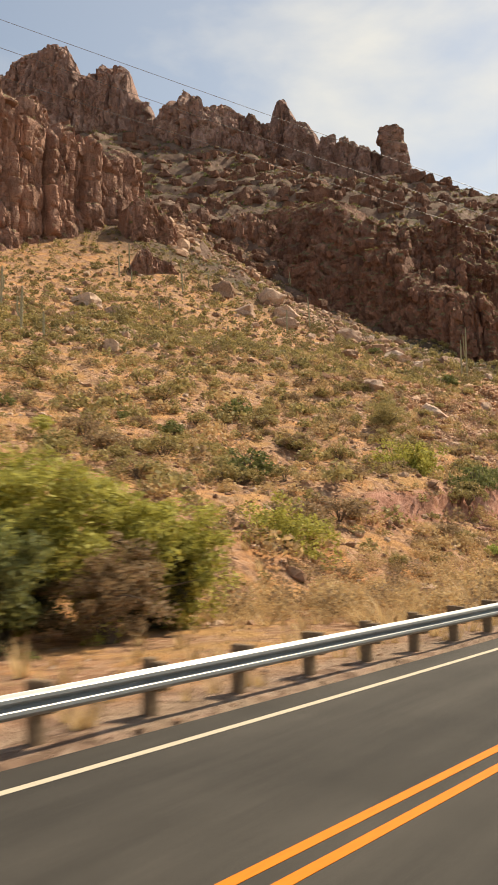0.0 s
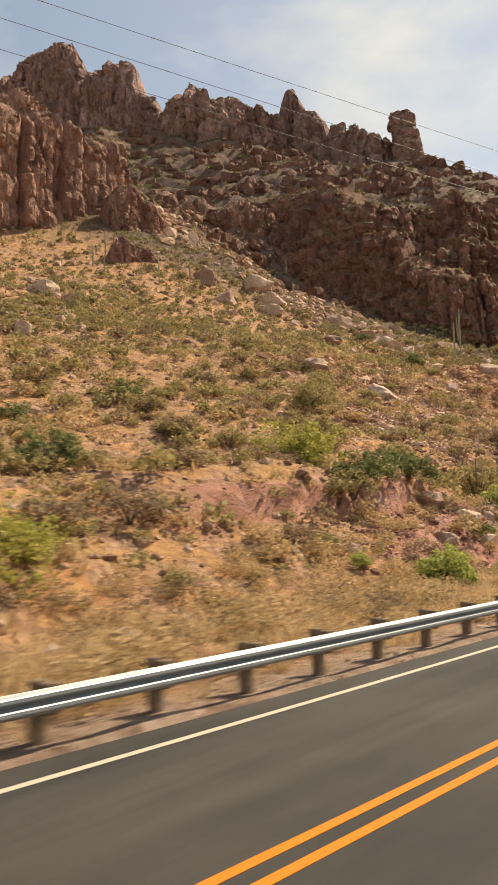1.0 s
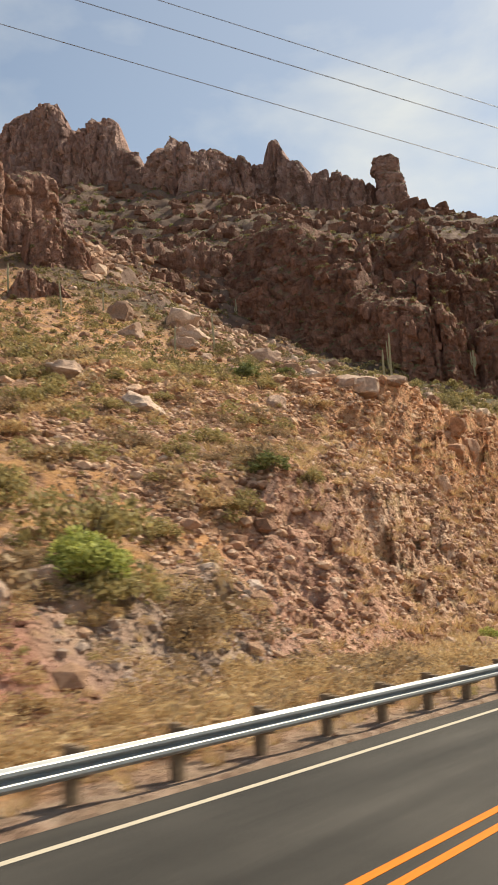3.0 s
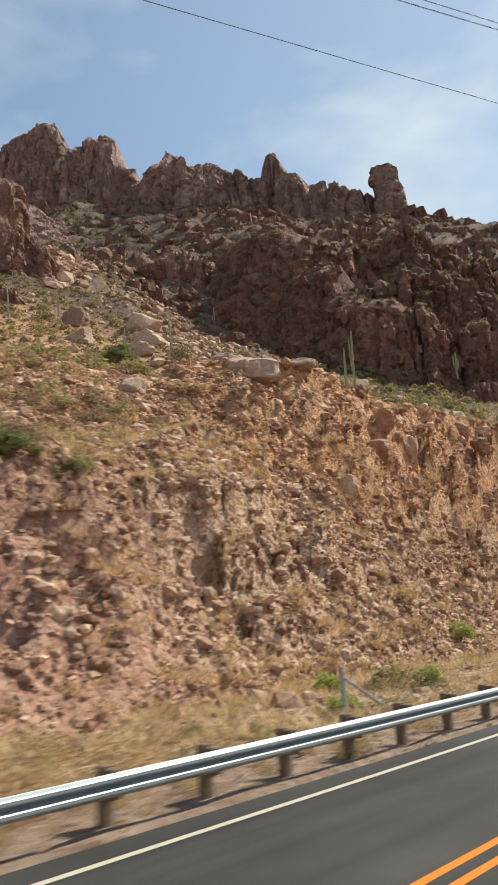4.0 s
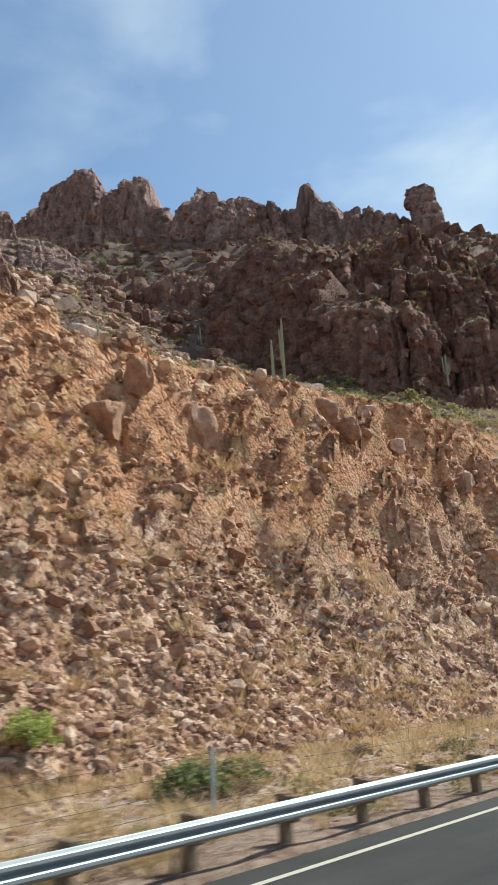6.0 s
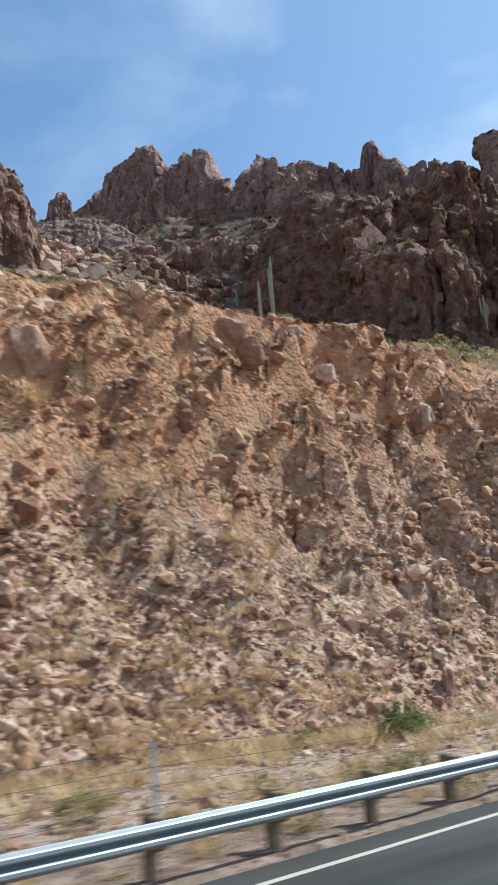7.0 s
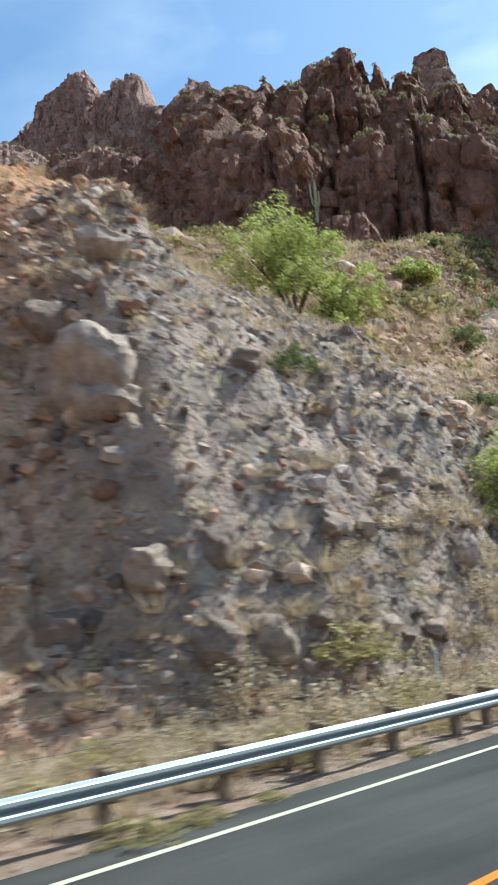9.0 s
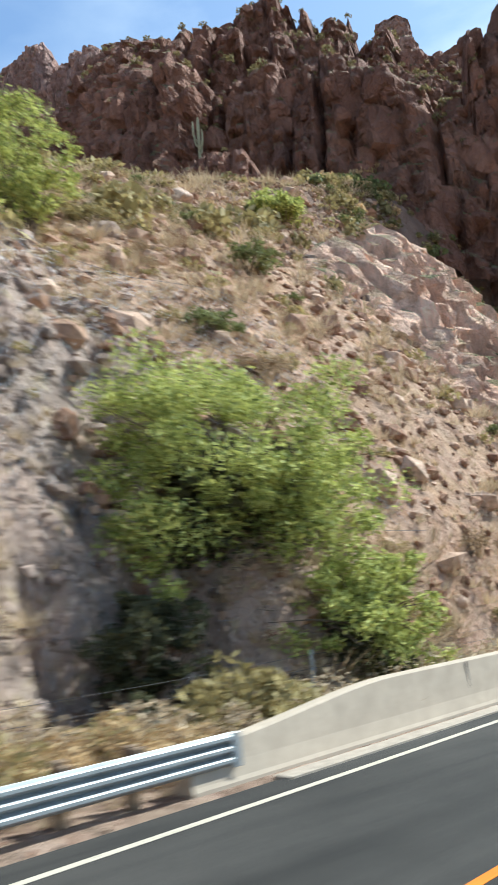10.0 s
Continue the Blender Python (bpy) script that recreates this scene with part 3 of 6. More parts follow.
def rock_wall(name, plan, depth, column, bulge, material, label, category, seed=1, res=0.8, lean=0.1, jag=0.1, back=0.25, group="", crack=0.4, tall=1.5, blocks=1.0, fine=2, greens=1.0, rough=1.0):
    """A crag that stands along a plan of (x, y, foot, top): cracked columns in front, a broken crest, and a back that falls away."""
    plan = np.array(plan, float)
    run = np.r_[0, np.cumsum(np.hypot(*np.diff(plan[:, :2], axis=0).T))]
    u = np.arange(0, run[-1] + res, res)
    px, py, foot, top = (np.interp(u, run, plan[:, i]) for i in range(4))
    soft = max(3, int(6 / res)) | 1
    kern = np.ones(soft) / soft
    smooth_ = lambda v: np.convolve(np.pad(v, soft // 2, mode="edge"), kern, "valid")
    nx, ny = np.gradient(smooth_(py)), -np.gradient(smooth_(px))
    size = np.hypot(nx, ny) + 1e-9
    nx, ny = nx / size, ny / size
    height = np.max(top - foot)
    rows = int(height / res) + 4
    brow = max(4, int(depth / (res * 1.6)))
    v = np.linspace(0, 1, rows)
    U, V = np.meshgrid(u, v, indexing="ij")
    F, T = foot[:, None] - 10, top[:, None]
    wob = U + column * 0.35 * lattice(U / (column * 1.6), V * height / (column * 2.5), seed=seed)
    big, big_edge, big_belly = cell_runs(wob, column, seed + 1)
    # each column ends at its own height
    end = scatter_value(big, big * 0, big * 0, seed + 2)
    H = np.clip((top - foot)[:, None], 0, 40)
    T = T * np.ones_like(U) + jag * H * (0.3 - end)
    Z = F + (T - F) * V
    small_u = wob + column * 0.2 * lattice(U / column * 1.7, Z / column, seed=seed + 4)
    small, small_edge, small_belly = cell_runs(small_u, column * 0.36, seed + 5)
    zz = Z + column * 0.5 * scatter_value(small, small * 0, small * 0, seed + 6) * 3
    block, block_edge, block_belly = cell_runs(zz, column * 0.9, seed + 7)
    bold = lattice(wob / (column * 1.3), Z / (column * 1.5 * tall), seed=seed + 14)
    out = bulge * (0.9 * (scatter_value(big, big * 0, big * 0, seed + 3) - 0.5) + 0.35 * (big_belly - 0.75) + 0.42 * (scatter_value(small, block, big * 0, seed + 8) - 0.5) + 0.10 * (small_belly - 0.75) + 0.10 * (block_belly - 0.75) + 0.5 * bold)
    out = out - bulge * crack * (1 - big_edge) * 0.6 * ease(-0.4, 0.3, bold) - bulge * 0.10 * (1 - small_edge) - bulge * 0.12 * (1 - block_edge)
    out = out + bulge * (0.5 * lumps(wob / (column * 0.9), Z / (column * 0.7 * tall), seed + 20) + rough * (0.34 * lumps(wob / (column * 0.36), Z / (column * 0.3 * tall), seed + 30) + 0.22 * facets(wob / (column * 0.25), Z / (column * 0.25), seed + 40) + 0.12 * fractal(U / (column * 0.4), Z / (column * 0.4), octaves=3, seed=seed + 9)) - 0.3)
    # ledges: the face steps back as it climbs
    rise = np.maximum(T - Z, 0)
    step = column * 1.3
    tread = rise / step + 0.5 * lattice(U / (column * 2.2), U * 0, seed=seed + 13)
    stair = (np.floor(tread) + ease(0.0, 0.3, tread - np.floor(tread))) * step
    out = out + lean * (0.25 * rise + 0.75 * np.minimum(stair, 1.2 * rise)) - bulge * 0.5 * ease(0.9, 1.0, V) ** 2
    X, Y = px[:, None] + nx[:, None] * out, py[:, None] + ny[:, None] * out
    # crest and back
    b = np.linspace(0, 1, brow + 1)[1:]
    Ub, B = np.meshgrid(u, b, indexing="ij")
    back_out = out[:, -1:] - depth * B
    Zb = Z[:, -1:] - back * depth * B - (T[:, -1:] - F[:, -1:]) * 1.15 * ease(0.55, 1.0, B) + bulge * 0.4 * ridged(Ub / column, B * depth / column, octaves=3, seed=seed + 11) * ease(0, 0.12, B) * (1 - ease(0.8, 1, B)) * np.clip((T[:, -1:] - F[:, -1:]) / 20, 0.15, 1)
    X = np.concatenate([X, px[:, None] + nx[:, None] * back_out], 1)
    Y = np.concatenate([Y, py[:, None] + ny[:, None] * back_out], 1)
    Zall = np.concatenate([Z, Zb], 1)
    points, quads = np.stack([X, Y, Zall], -1).reshape(-1, 3), grid_faces(X.shape[0], X.shape[1])[:, ::-1]
    # joint-bounded blocks that stand out of the face and along the crest
    chance = np.random.default_rng(seed * 7 + 1)
    n = int(0.5 * blocks * run[-1] * np.mean(top - foot) / (column * column * 0.16))
    iu = chance.integers(0, len(u), n)
    iv = np.minimum((chance.random(n) ** 0.75 * 1.06 * (rows - 1)).astype(int), rows - 1)
    high = Z[iu, iv] - foot[iu]
    keep = (high > -2) & ((top - foot)[iu] > 4)
    iu, iv = iu[keep], iv[keep]
    n = len(iu)
    wide = column * np.clip(0.15 * np.exp(chance.normal(0, 0.55, n)), 0.05, 0.42)
    sizes = np.stack([wide, wide * chance.uniform(0.6, 1.0, n), wide * chance.uniform(0.6, 1.3, n) * (0.5 + 0.5 * tall)], -1)
    sizes *= np.clip((top - foot)[iu] / (column * 2.2), 0.3, 1)[:, None]
    deep = chance.uniform(0.45, 0.9, n)
    at = np.stack([X[iu, iv] - nx[iu] * sizes[:, 1] * deep, Y[iu, iv] - ny[iu] * sizes[:, 1] * deep, Z[iu, iv] - sizes[:, 2] * np.where(iv > rows - 4, 0.8, 0.3)], -1)
    bp, bq = block_points(at, sizes, np.arctan2(ny[iu], nx[iu]) + np.pi / 2 + chance.normal(0, 0.35, n), chance, fine)
    pick = chance.random((int(greens * run[-1] / 2.2), 2))
    gu, gr = (pick[:, 0] * len(u)).astype(int), pick[:, 1]
    gv = np.where(gr < 0.45, rows - 1, (rows * (0.35 + 0.6 * gr)).astype(int)).clip(0, rows - 1)
    LEDGE_SPOTS.append((np.stack([X[gu, gv], Y[gu, gv], Z[gu, gv]], -1), column))
    # buttresses, parted where a column ends
    turn_ = np.flatnonzero(np.diff(big[:, rows // 2])) + 1
    share = max(1, math.ceil(len(turn_) / 7))
    edges = np.r_[0, turn_[share - 1:-1:share], len(u) - 1]
    root = tagged(new(name), label, category, group)
    root.location = (float(px.mean()), float(py.mean()), float(foot.min()))
    strip, owner = np.repeat(np.arange(len(u) - 1), X.shape[1] - 1), np.repeat(iu, len(bq) // max(1, n))
    for a, b in zip(edges, edges[1:]):
        mine = np.concatenate([quads[(strip >= a) & (strip < b)], bq[(owner >= a) & (owner < b)] + len(points)])
        if not len(mine):
            continue
        used, again = np.unique(mine, return_inverse=True)
        me = sheet_mesh("buttress", np.concatenate([points, bp])[used] - np.array(root.location), again.reshape(-1, 4), material)
        me.shade_smooth()
        me.set_sharp_from_angle(angle=radians(24))
        new("buttress", me).parent = root
    return root


LEDGE_SPOTS = []
CRAGS = "crags on the mountain"
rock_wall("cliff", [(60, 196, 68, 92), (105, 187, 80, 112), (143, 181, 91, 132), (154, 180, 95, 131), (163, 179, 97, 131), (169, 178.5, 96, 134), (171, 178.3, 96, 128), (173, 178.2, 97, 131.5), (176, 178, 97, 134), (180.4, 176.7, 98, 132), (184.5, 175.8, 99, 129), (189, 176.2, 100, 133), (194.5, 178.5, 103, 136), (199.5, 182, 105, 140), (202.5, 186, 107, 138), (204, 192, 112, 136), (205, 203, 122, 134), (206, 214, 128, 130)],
          26, 8.0, 4.2, CLIFF_SUN_PINK, "tall red-brown columnar cliff above the dry slope", "cliff", 3, 0.5, 0.05, 0.12, group=CRAGS, crack=1.3, tall=3.0, blocks=0.15, fine=3, greens=0.5, rough=0.4)
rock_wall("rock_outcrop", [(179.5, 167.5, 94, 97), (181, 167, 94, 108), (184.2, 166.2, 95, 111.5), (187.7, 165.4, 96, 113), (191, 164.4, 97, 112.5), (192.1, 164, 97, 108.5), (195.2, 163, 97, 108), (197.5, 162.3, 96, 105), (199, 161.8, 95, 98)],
          9, 3.2, 1.8, CLIFF_SUN_PINK, "low red-brown outcrop at the foot of the cliff", "rock outcrop", 5, 0.45, 0.1, 0.12, group=CRAGS)
rock_wall("cliff", [(270, 176, 122, 124), (265, 165, 104, 113), (258, 155, 97, 107), (252, 146.5, 90, 104), (249.5, 142.5, 88, 104.5), (251.5, 138, 87, 97), (250.5, 131, 84, 97), (246, 117, 77, 93), (243.5, 108, 71, 91), (238, 94, 63, 82), (235, 86, 58, 78), (237, 78, 55, 74.5), (240, 73.5, 54, 67), (244, 71.5, 54, 60), (248, 71, 54, 56)],
          18, 4.6, 3.2, CLIFF_SUNLIT, "sunlit red-brown cliff prow of stacked broken blocks", "cliff", 12, 0.4, 0.32, 0.3, group=CRAGS, crack=1.3, tall=2.0, blocks=1.1, fine=3, greens=2)
rock_wall("cliff", [(234, 82, 54, 58), (237, 75, 54, 64), (240.5, 70.5, 52, 66), (246, 64.5, 50, 69), (250, 58.5, 48, 66.5), (253, 54, 46, 63), (255.5, 50, 44, 60), (258, 46.5, 42, 57), (264, 44, 44, 56), (274, 41, 46, 56), (288, 37, 48, 56)],
          16, 5.6, 3.0, CLIFF_NEAR, "dark red-brown cliff recess with deep vertical cracks", "cliff", 11, 0.4, 0.2, 0.28, group=CRAGS, crack=1.3, tall=1.5, blocks=1.1, fine=3, greens=2)
rock_wall("cliff", [(300, 192, 146, 150), (289, 182, 138, 146), (278, 160, 108, 139), (271, 147, 100, 134), (262, 125, 84, 116.5), (267, 116, 82, 115), (270, 112.2, 97, 116.5), (274.4, 106.8, 96, 115), (276.3, 104.9, 96, 119.5), (281, 100.6, 96, 119.5), (282.6, 98.8, 95, 117), (283.4, 97.8, 94, 110.5), (284, 97, 94, 115), (284.8, 95.9, 93, 115), (285.4, 94.9, 93, 110), (286.2, 93.6, 92, 114), (288.9, 89.7, 90, 112), (289.5, 89, 89, 104.5), (291, 86.6, 87, 107), (292.6, 83.8, 86, 108), (293.4, 82.4, 86, 102), (297, 76, 82, 97), (301, 70, 78, 90), (308, 62, 74, 82), (320, 52, 70, 76)],
          24, 5.0, 3.2, CLIFF_NEAR, "upper band of dark red-brown rock below the ridge", "cliff", 17, 0.6, 0.5, 0.1, group=CRAGS, tall=1.2, blocks=1.0, greens=4)
rock_wall("cliff", [(252, 134, 74, 97), (249, 124, 70, 100), (248, 113, 66, 99), (249, 102, 62, 97), (251, 92, 60, 92), (257, 86, 62, 94), (264, 80, 75, 91), (270, 72, 72, 85.5), (275, 64, 68, 79), (281, 57, 64, 72), (291, 49, 60, 65)],
          18, 4.6, 2.8, CLIFF_NEAR, "middle band of dark red-brown rock on the mountain", "cliff", 15, 0.5, 0.32, 0.3, group=CRAGS, crack=1.2, tall=1.4, blocks=1.2, fine=3, greens=3)
rock_wall("cliff", [(255.6, 49.2, 40, 48), (256.6, 48, 40, 64.5), (257.8, 46.4, 40, 67), (258.8, 45.2, 40, 68.5), (261, 43.5, 40, 69), (268, 40.5, 42, 68), (278, 37, 44, 66), (288, 34, 46, 60)],
          14, 5, 2.2, CLIFF_NEAR, "dark rock buttress at the end of the cliff", "cliff", 13, 0.5, 0.1, 0.1, group=CRAGS, fine=3, blocks=0.8)
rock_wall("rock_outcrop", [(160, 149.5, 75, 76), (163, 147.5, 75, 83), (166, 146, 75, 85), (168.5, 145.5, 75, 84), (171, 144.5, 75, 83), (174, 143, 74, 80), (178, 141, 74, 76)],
          6, 2.6, 1.6, CLIFF_SUN_PINK, "low weathered outcrop of split brown rock on the slope", "rock outcrop", 7, 0.4, 0.1, 0.14, group=CRAGS, fine=3)
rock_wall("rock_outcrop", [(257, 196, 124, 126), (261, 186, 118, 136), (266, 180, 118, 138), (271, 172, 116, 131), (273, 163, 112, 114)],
          14, 4.0, 2.6, CLIFF_SUN_PINK, "brown rocky knob in the draw between the cliffs", "rock outcrop", 19, 0.55, 0.2, 0.15, group=CRAGS)
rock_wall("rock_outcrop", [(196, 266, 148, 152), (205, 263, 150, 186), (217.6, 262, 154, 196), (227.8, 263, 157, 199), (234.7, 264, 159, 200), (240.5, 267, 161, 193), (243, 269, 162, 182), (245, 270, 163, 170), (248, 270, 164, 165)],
          16, 6, 3.4, CLIFF_SUN_PINK, "red-brown rock towers at the head of the draw", "rock outcrop", 47, 0.7, 0.1, 0.1, group=CRAGS, crack=0.9, tall=2.6, blocks=0.4)
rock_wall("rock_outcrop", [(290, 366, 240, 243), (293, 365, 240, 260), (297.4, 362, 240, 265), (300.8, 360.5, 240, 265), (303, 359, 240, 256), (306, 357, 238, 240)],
          10, 4, 2.4, CLIFF_HAZED, "small brown rock knob far up the slope", "rock outcrop", 49, 0.7, 0.1, 0.1, group=CRAGS)
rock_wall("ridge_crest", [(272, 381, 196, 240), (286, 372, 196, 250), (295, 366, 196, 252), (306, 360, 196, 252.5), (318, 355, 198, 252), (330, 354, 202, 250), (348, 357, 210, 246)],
          60, 7, 2.6, CLIFF_HAZED, "brushy saddle below the summit peaks", "ridge crest", 57, 0.9, 0.9, 0.08, group=CRAGS, blocks=0.3, greens=5)
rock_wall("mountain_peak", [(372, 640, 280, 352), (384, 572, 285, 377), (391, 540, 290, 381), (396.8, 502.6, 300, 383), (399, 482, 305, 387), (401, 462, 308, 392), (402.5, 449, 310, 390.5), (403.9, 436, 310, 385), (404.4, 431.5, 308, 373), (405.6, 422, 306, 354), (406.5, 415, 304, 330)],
          60, 9, 6.0, CLIFF_HAZED, "jagged grey-brown peak on the skyline", "mountain peak", 23, 0.9, 0.22, 0.18, 1.3, group=CRAGS, crack=1.3, tall=2.2, blocks=0.25, greens=0.0, rough=0.8)
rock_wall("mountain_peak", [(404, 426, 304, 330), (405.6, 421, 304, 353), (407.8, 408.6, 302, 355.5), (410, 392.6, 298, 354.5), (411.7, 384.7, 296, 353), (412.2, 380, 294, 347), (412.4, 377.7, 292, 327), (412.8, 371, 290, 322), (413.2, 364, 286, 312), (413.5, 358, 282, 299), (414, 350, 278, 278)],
          50, 8, 5.0, CLIFF_HAZED, "pointed grey-brown peak beside the summit", "mountain peak", 24, 0.8, 0.2, 0.18, 1.3, group=CRAGS, crack=1.3, tall=2.2, blocks=0.25, greens=0.0, rough=0.8)
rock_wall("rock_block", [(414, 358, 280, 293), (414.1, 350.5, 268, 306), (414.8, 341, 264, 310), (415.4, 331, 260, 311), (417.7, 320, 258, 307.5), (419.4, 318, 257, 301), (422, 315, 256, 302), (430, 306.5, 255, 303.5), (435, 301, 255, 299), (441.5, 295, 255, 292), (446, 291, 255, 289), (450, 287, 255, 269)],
          45, 10, 5.0, CLIFF_HAZED, "broad castle-like rock block on the ridge", "rock block", 29, 0.8, 0.18, 0.04, 0.9, group=CRAGS, crack=0.7, tall=2.2, blocks=0.45, greens=0.15)
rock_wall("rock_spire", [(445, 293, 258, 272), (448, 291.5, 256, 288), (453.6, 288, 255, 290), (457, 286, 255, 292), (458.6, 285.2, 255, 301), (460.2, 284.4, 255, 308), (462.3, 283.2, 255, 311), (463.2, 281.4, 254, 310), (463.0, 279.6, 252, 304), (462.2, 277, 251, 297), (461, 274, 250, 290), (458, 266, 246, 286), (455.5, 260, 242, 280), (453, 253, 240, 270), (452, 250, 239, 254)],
          34, 7, 4.0, CLIFF_HAZED, "pointed rock spire standing on the ridge", "rock spire", 31, 0.7, 0.12, 0.04, 1.2, group=CRAGS, crack=0.6, tall=2.0, blocks=0.35, greens=0.1)
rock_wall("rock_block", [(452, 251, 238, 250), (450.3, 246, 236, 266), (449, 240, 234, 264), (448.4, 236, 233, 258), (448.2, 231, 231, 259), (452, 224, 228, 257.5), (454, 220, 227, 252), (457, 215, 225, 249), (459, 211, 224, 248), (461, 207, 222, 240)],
          30, 6, 3.6, CLIFF_HAZED, "row of rounded rock blocks along the ridge", "rock block", 37, 0.7, 0.14, 0.05, 0.8, group=CRAGS, crack=0.8, tall=2.0, blocks=0.45, greens=0.15)


def stacked_rock(name, pieces, turn, material, label, category, seed):
    """Large blocks set one on another: x, y, z of the middle, then half width, depth and height."""
    chance = np.random.default_rng(seed)
    pieces = np.array(pieces, float)
    p, q = block_points(pieces[:, :3], pieces[:, 3:], np.full(len(pieces), turn) + chance.normal(0, 0.08, len(pieces)), chance, 12, 0.02, 2)
    for reach, push in ((4.5, 1.0), (1.6, 0.45)):
        p = p + push * np.stack([fractal(p[:, 1] / reach, p[:, 2] / reach, p[:, 0] / reach, 3, seed + k) for k in range(3)], -1)
    root = tagged(new(name), label, category, CRAGS)
    root.location = pieces[:, :3].min(0)
    n, f = len(p) // len(pieces), len(q) // len(pieces)
    for k in range(len(pieces)):
        me = sheet_mesh("block", p[k * n:(k + 1) * n] - pieces[:, :3].min(0), q[:f], material)
        me.shade_smooth()
        me.set_sharp_from_angle(angle=radians(24))
        new("block", me).parent = root
    return root


stacked_rock("rock_tower", [(462.2, 203.8, 259.2, 6.6, 6, 2.0), (462.4, 203.4, 254.6, 8.2, 7, 4.4), (462.9, 202.4, 250.4, 7.2, 6.5, 1.6), (463.2, 201.6, 244.6, 8.2, 7, 5.6), (463.5, 200.8, 234, 9.2, 8, 7.5), (463.4, 200.6, 224, 10, 8, 8), (466.5, 192.6, 225, 5, 6, 6), (460, 210, 228, 4, 5, 8), (467, 191, 219, 6, 6, 10), (458, 212, 221, 6, 6, 9)], math.atan2(-13.3, 5.5), CLIFF_HAZED, "square balanced rock tower on the skyline", "rock tower", 41)
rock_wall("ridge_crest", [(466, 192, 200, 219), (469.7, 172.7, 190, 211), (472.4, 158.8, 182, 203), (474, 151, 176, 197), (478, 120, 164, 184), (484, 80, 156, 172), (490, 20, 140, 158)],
          50, 9, 4.0, CLIFF_HAZED, "rounded brushy crest of the ridge", "ridge crest", 43, 1.2, 0.5, 0.06, group=CRAGS, blocks=0.25, greens=3)

# broken ledges on the mountain between the cliffs and the ridge
ledges = np.random.default_rng(9)
lx, ly = ledges.uniform(228, 480, 9000), ledges.uniform(70, 440, 9000)
lz = land(lx, ly)
band = (lz / 15 + 0.6 * fractal(lx / 30, ly / 30, octaves=2, seed=8)) % 1.0
keep = (band < 0.5) & (lz > 60) & (lx + 0.35 * (ly - 80) > 236) & (ly - 60 > (lx - 400) * -0.2 - 20)
lx, ly, lz = lx[keep], ly[keep], lz[keep]
gx_, gy_ = land(lx + 2, ly) - land(lx - 2, ly), land(lx, ly + 2) - land(lx, ly - 2)
size = np.clip(1.15 * np.exp(ledges.normal(0, 0.55, len(lx))), 0.45, 3.6)
bp, bq = block_points(np.stack([lx, ly, lz + size * 0.1], -1), np.stack([size * ledges.uniform(0.8, 1.5, len(lx)), size, size * ledges.uniform(0.6, 1.3, len(lx))], -1), np.arctan2(gy_, gx_) + np.pi / 2 + ledges.normal(0, 0.4, len(lx)), ledges)
me = sheet_mesh("rock_ledges", bp, bq, CLIFF_LEDGE)
tagged(new("rock_ledges", me), "broken brown rock ledges stepping up the mountain", "rock ledges", kind="stuff")
rock_wall("rock_outcrop", [(223.4, 67.6, 43, 44), (224.4, 66.8, 43, 47.4), (226.6, 64.9, 42.5, 47.8), (228.2, 63.4, 42.5, 50.2), (231.6, 60.2, 42, 50.4), (232.6, 59, 42, 47), (233.2, 58.4, 42, 43)],
          5, 2.2, 1.0, CLIFF_SUNLIT, "low brown outcrop with a flat top below the cliff", "rock outcrop", 53, 0.25, 0.1, 0.1, group=CRAGS, fine=3, blocks=0.7, greens=0.5)
rock_wall("rock_outcrop", [(208.5, 32.3, 17.5, 18.8), (211.5, 33.2, 18.5, 22.2), (215.5, 33.9, 19, 25), (219.5, 34, 18.5, 26.5), (222.5, 33.8, 18, 25.6), (225.5, 33.4, 17.5, 23), (229.5, 33, 17, 20.8), (233, 32.6, 16.5, 18)],
          6, 1.5, 0.9, CLIFF_PALE, "pale eroded rock bank above the stony slope", "rock outcrop", 59, 0.25, 0.7, 0.12, group=CRAGS, fine=3, crack=1.4, tall=3.0, blocks=0.2, greens=0.3)

# ---- road ----
def ribbon(d_inner, d_outer, x0, x1, z, thick, step=2.0, drift=0.0):
    """A long slab that follows the road between two offsets."""
    bm = bmesh.new()
    rings = []
    for x in np.arange(x0, x1 + 0.01, step):
        y, zz = road_y(x) + drift * (1 - ease(0, 60, x) + 0.5 * ease(80, 110, x) * (1 - ease(110, 150, x)) - 1.6 * ease(160, 190, x)), float(road_z(x)) + z
        rings.append([bm.verts.new(p) for p in ((x, y + d_inner, zz), (x, y + d_outer, zz), (x, y + d_outer, zz - thick), (x, y + d_inner, zz - thick))])
    for a, b in zip(rings, rings[1:]):
        for i in range(4):
            bm.faces.new((a[i], b[i], b[(i + 1) % 4], a[(i + 1) % 4]))
    bm.faces.new(rings[0])
    bm.faces.new(rings[-1][::-1])
    bmesh.ops.recalc_face_normals(bm, faces=bm.faces)
    return bm


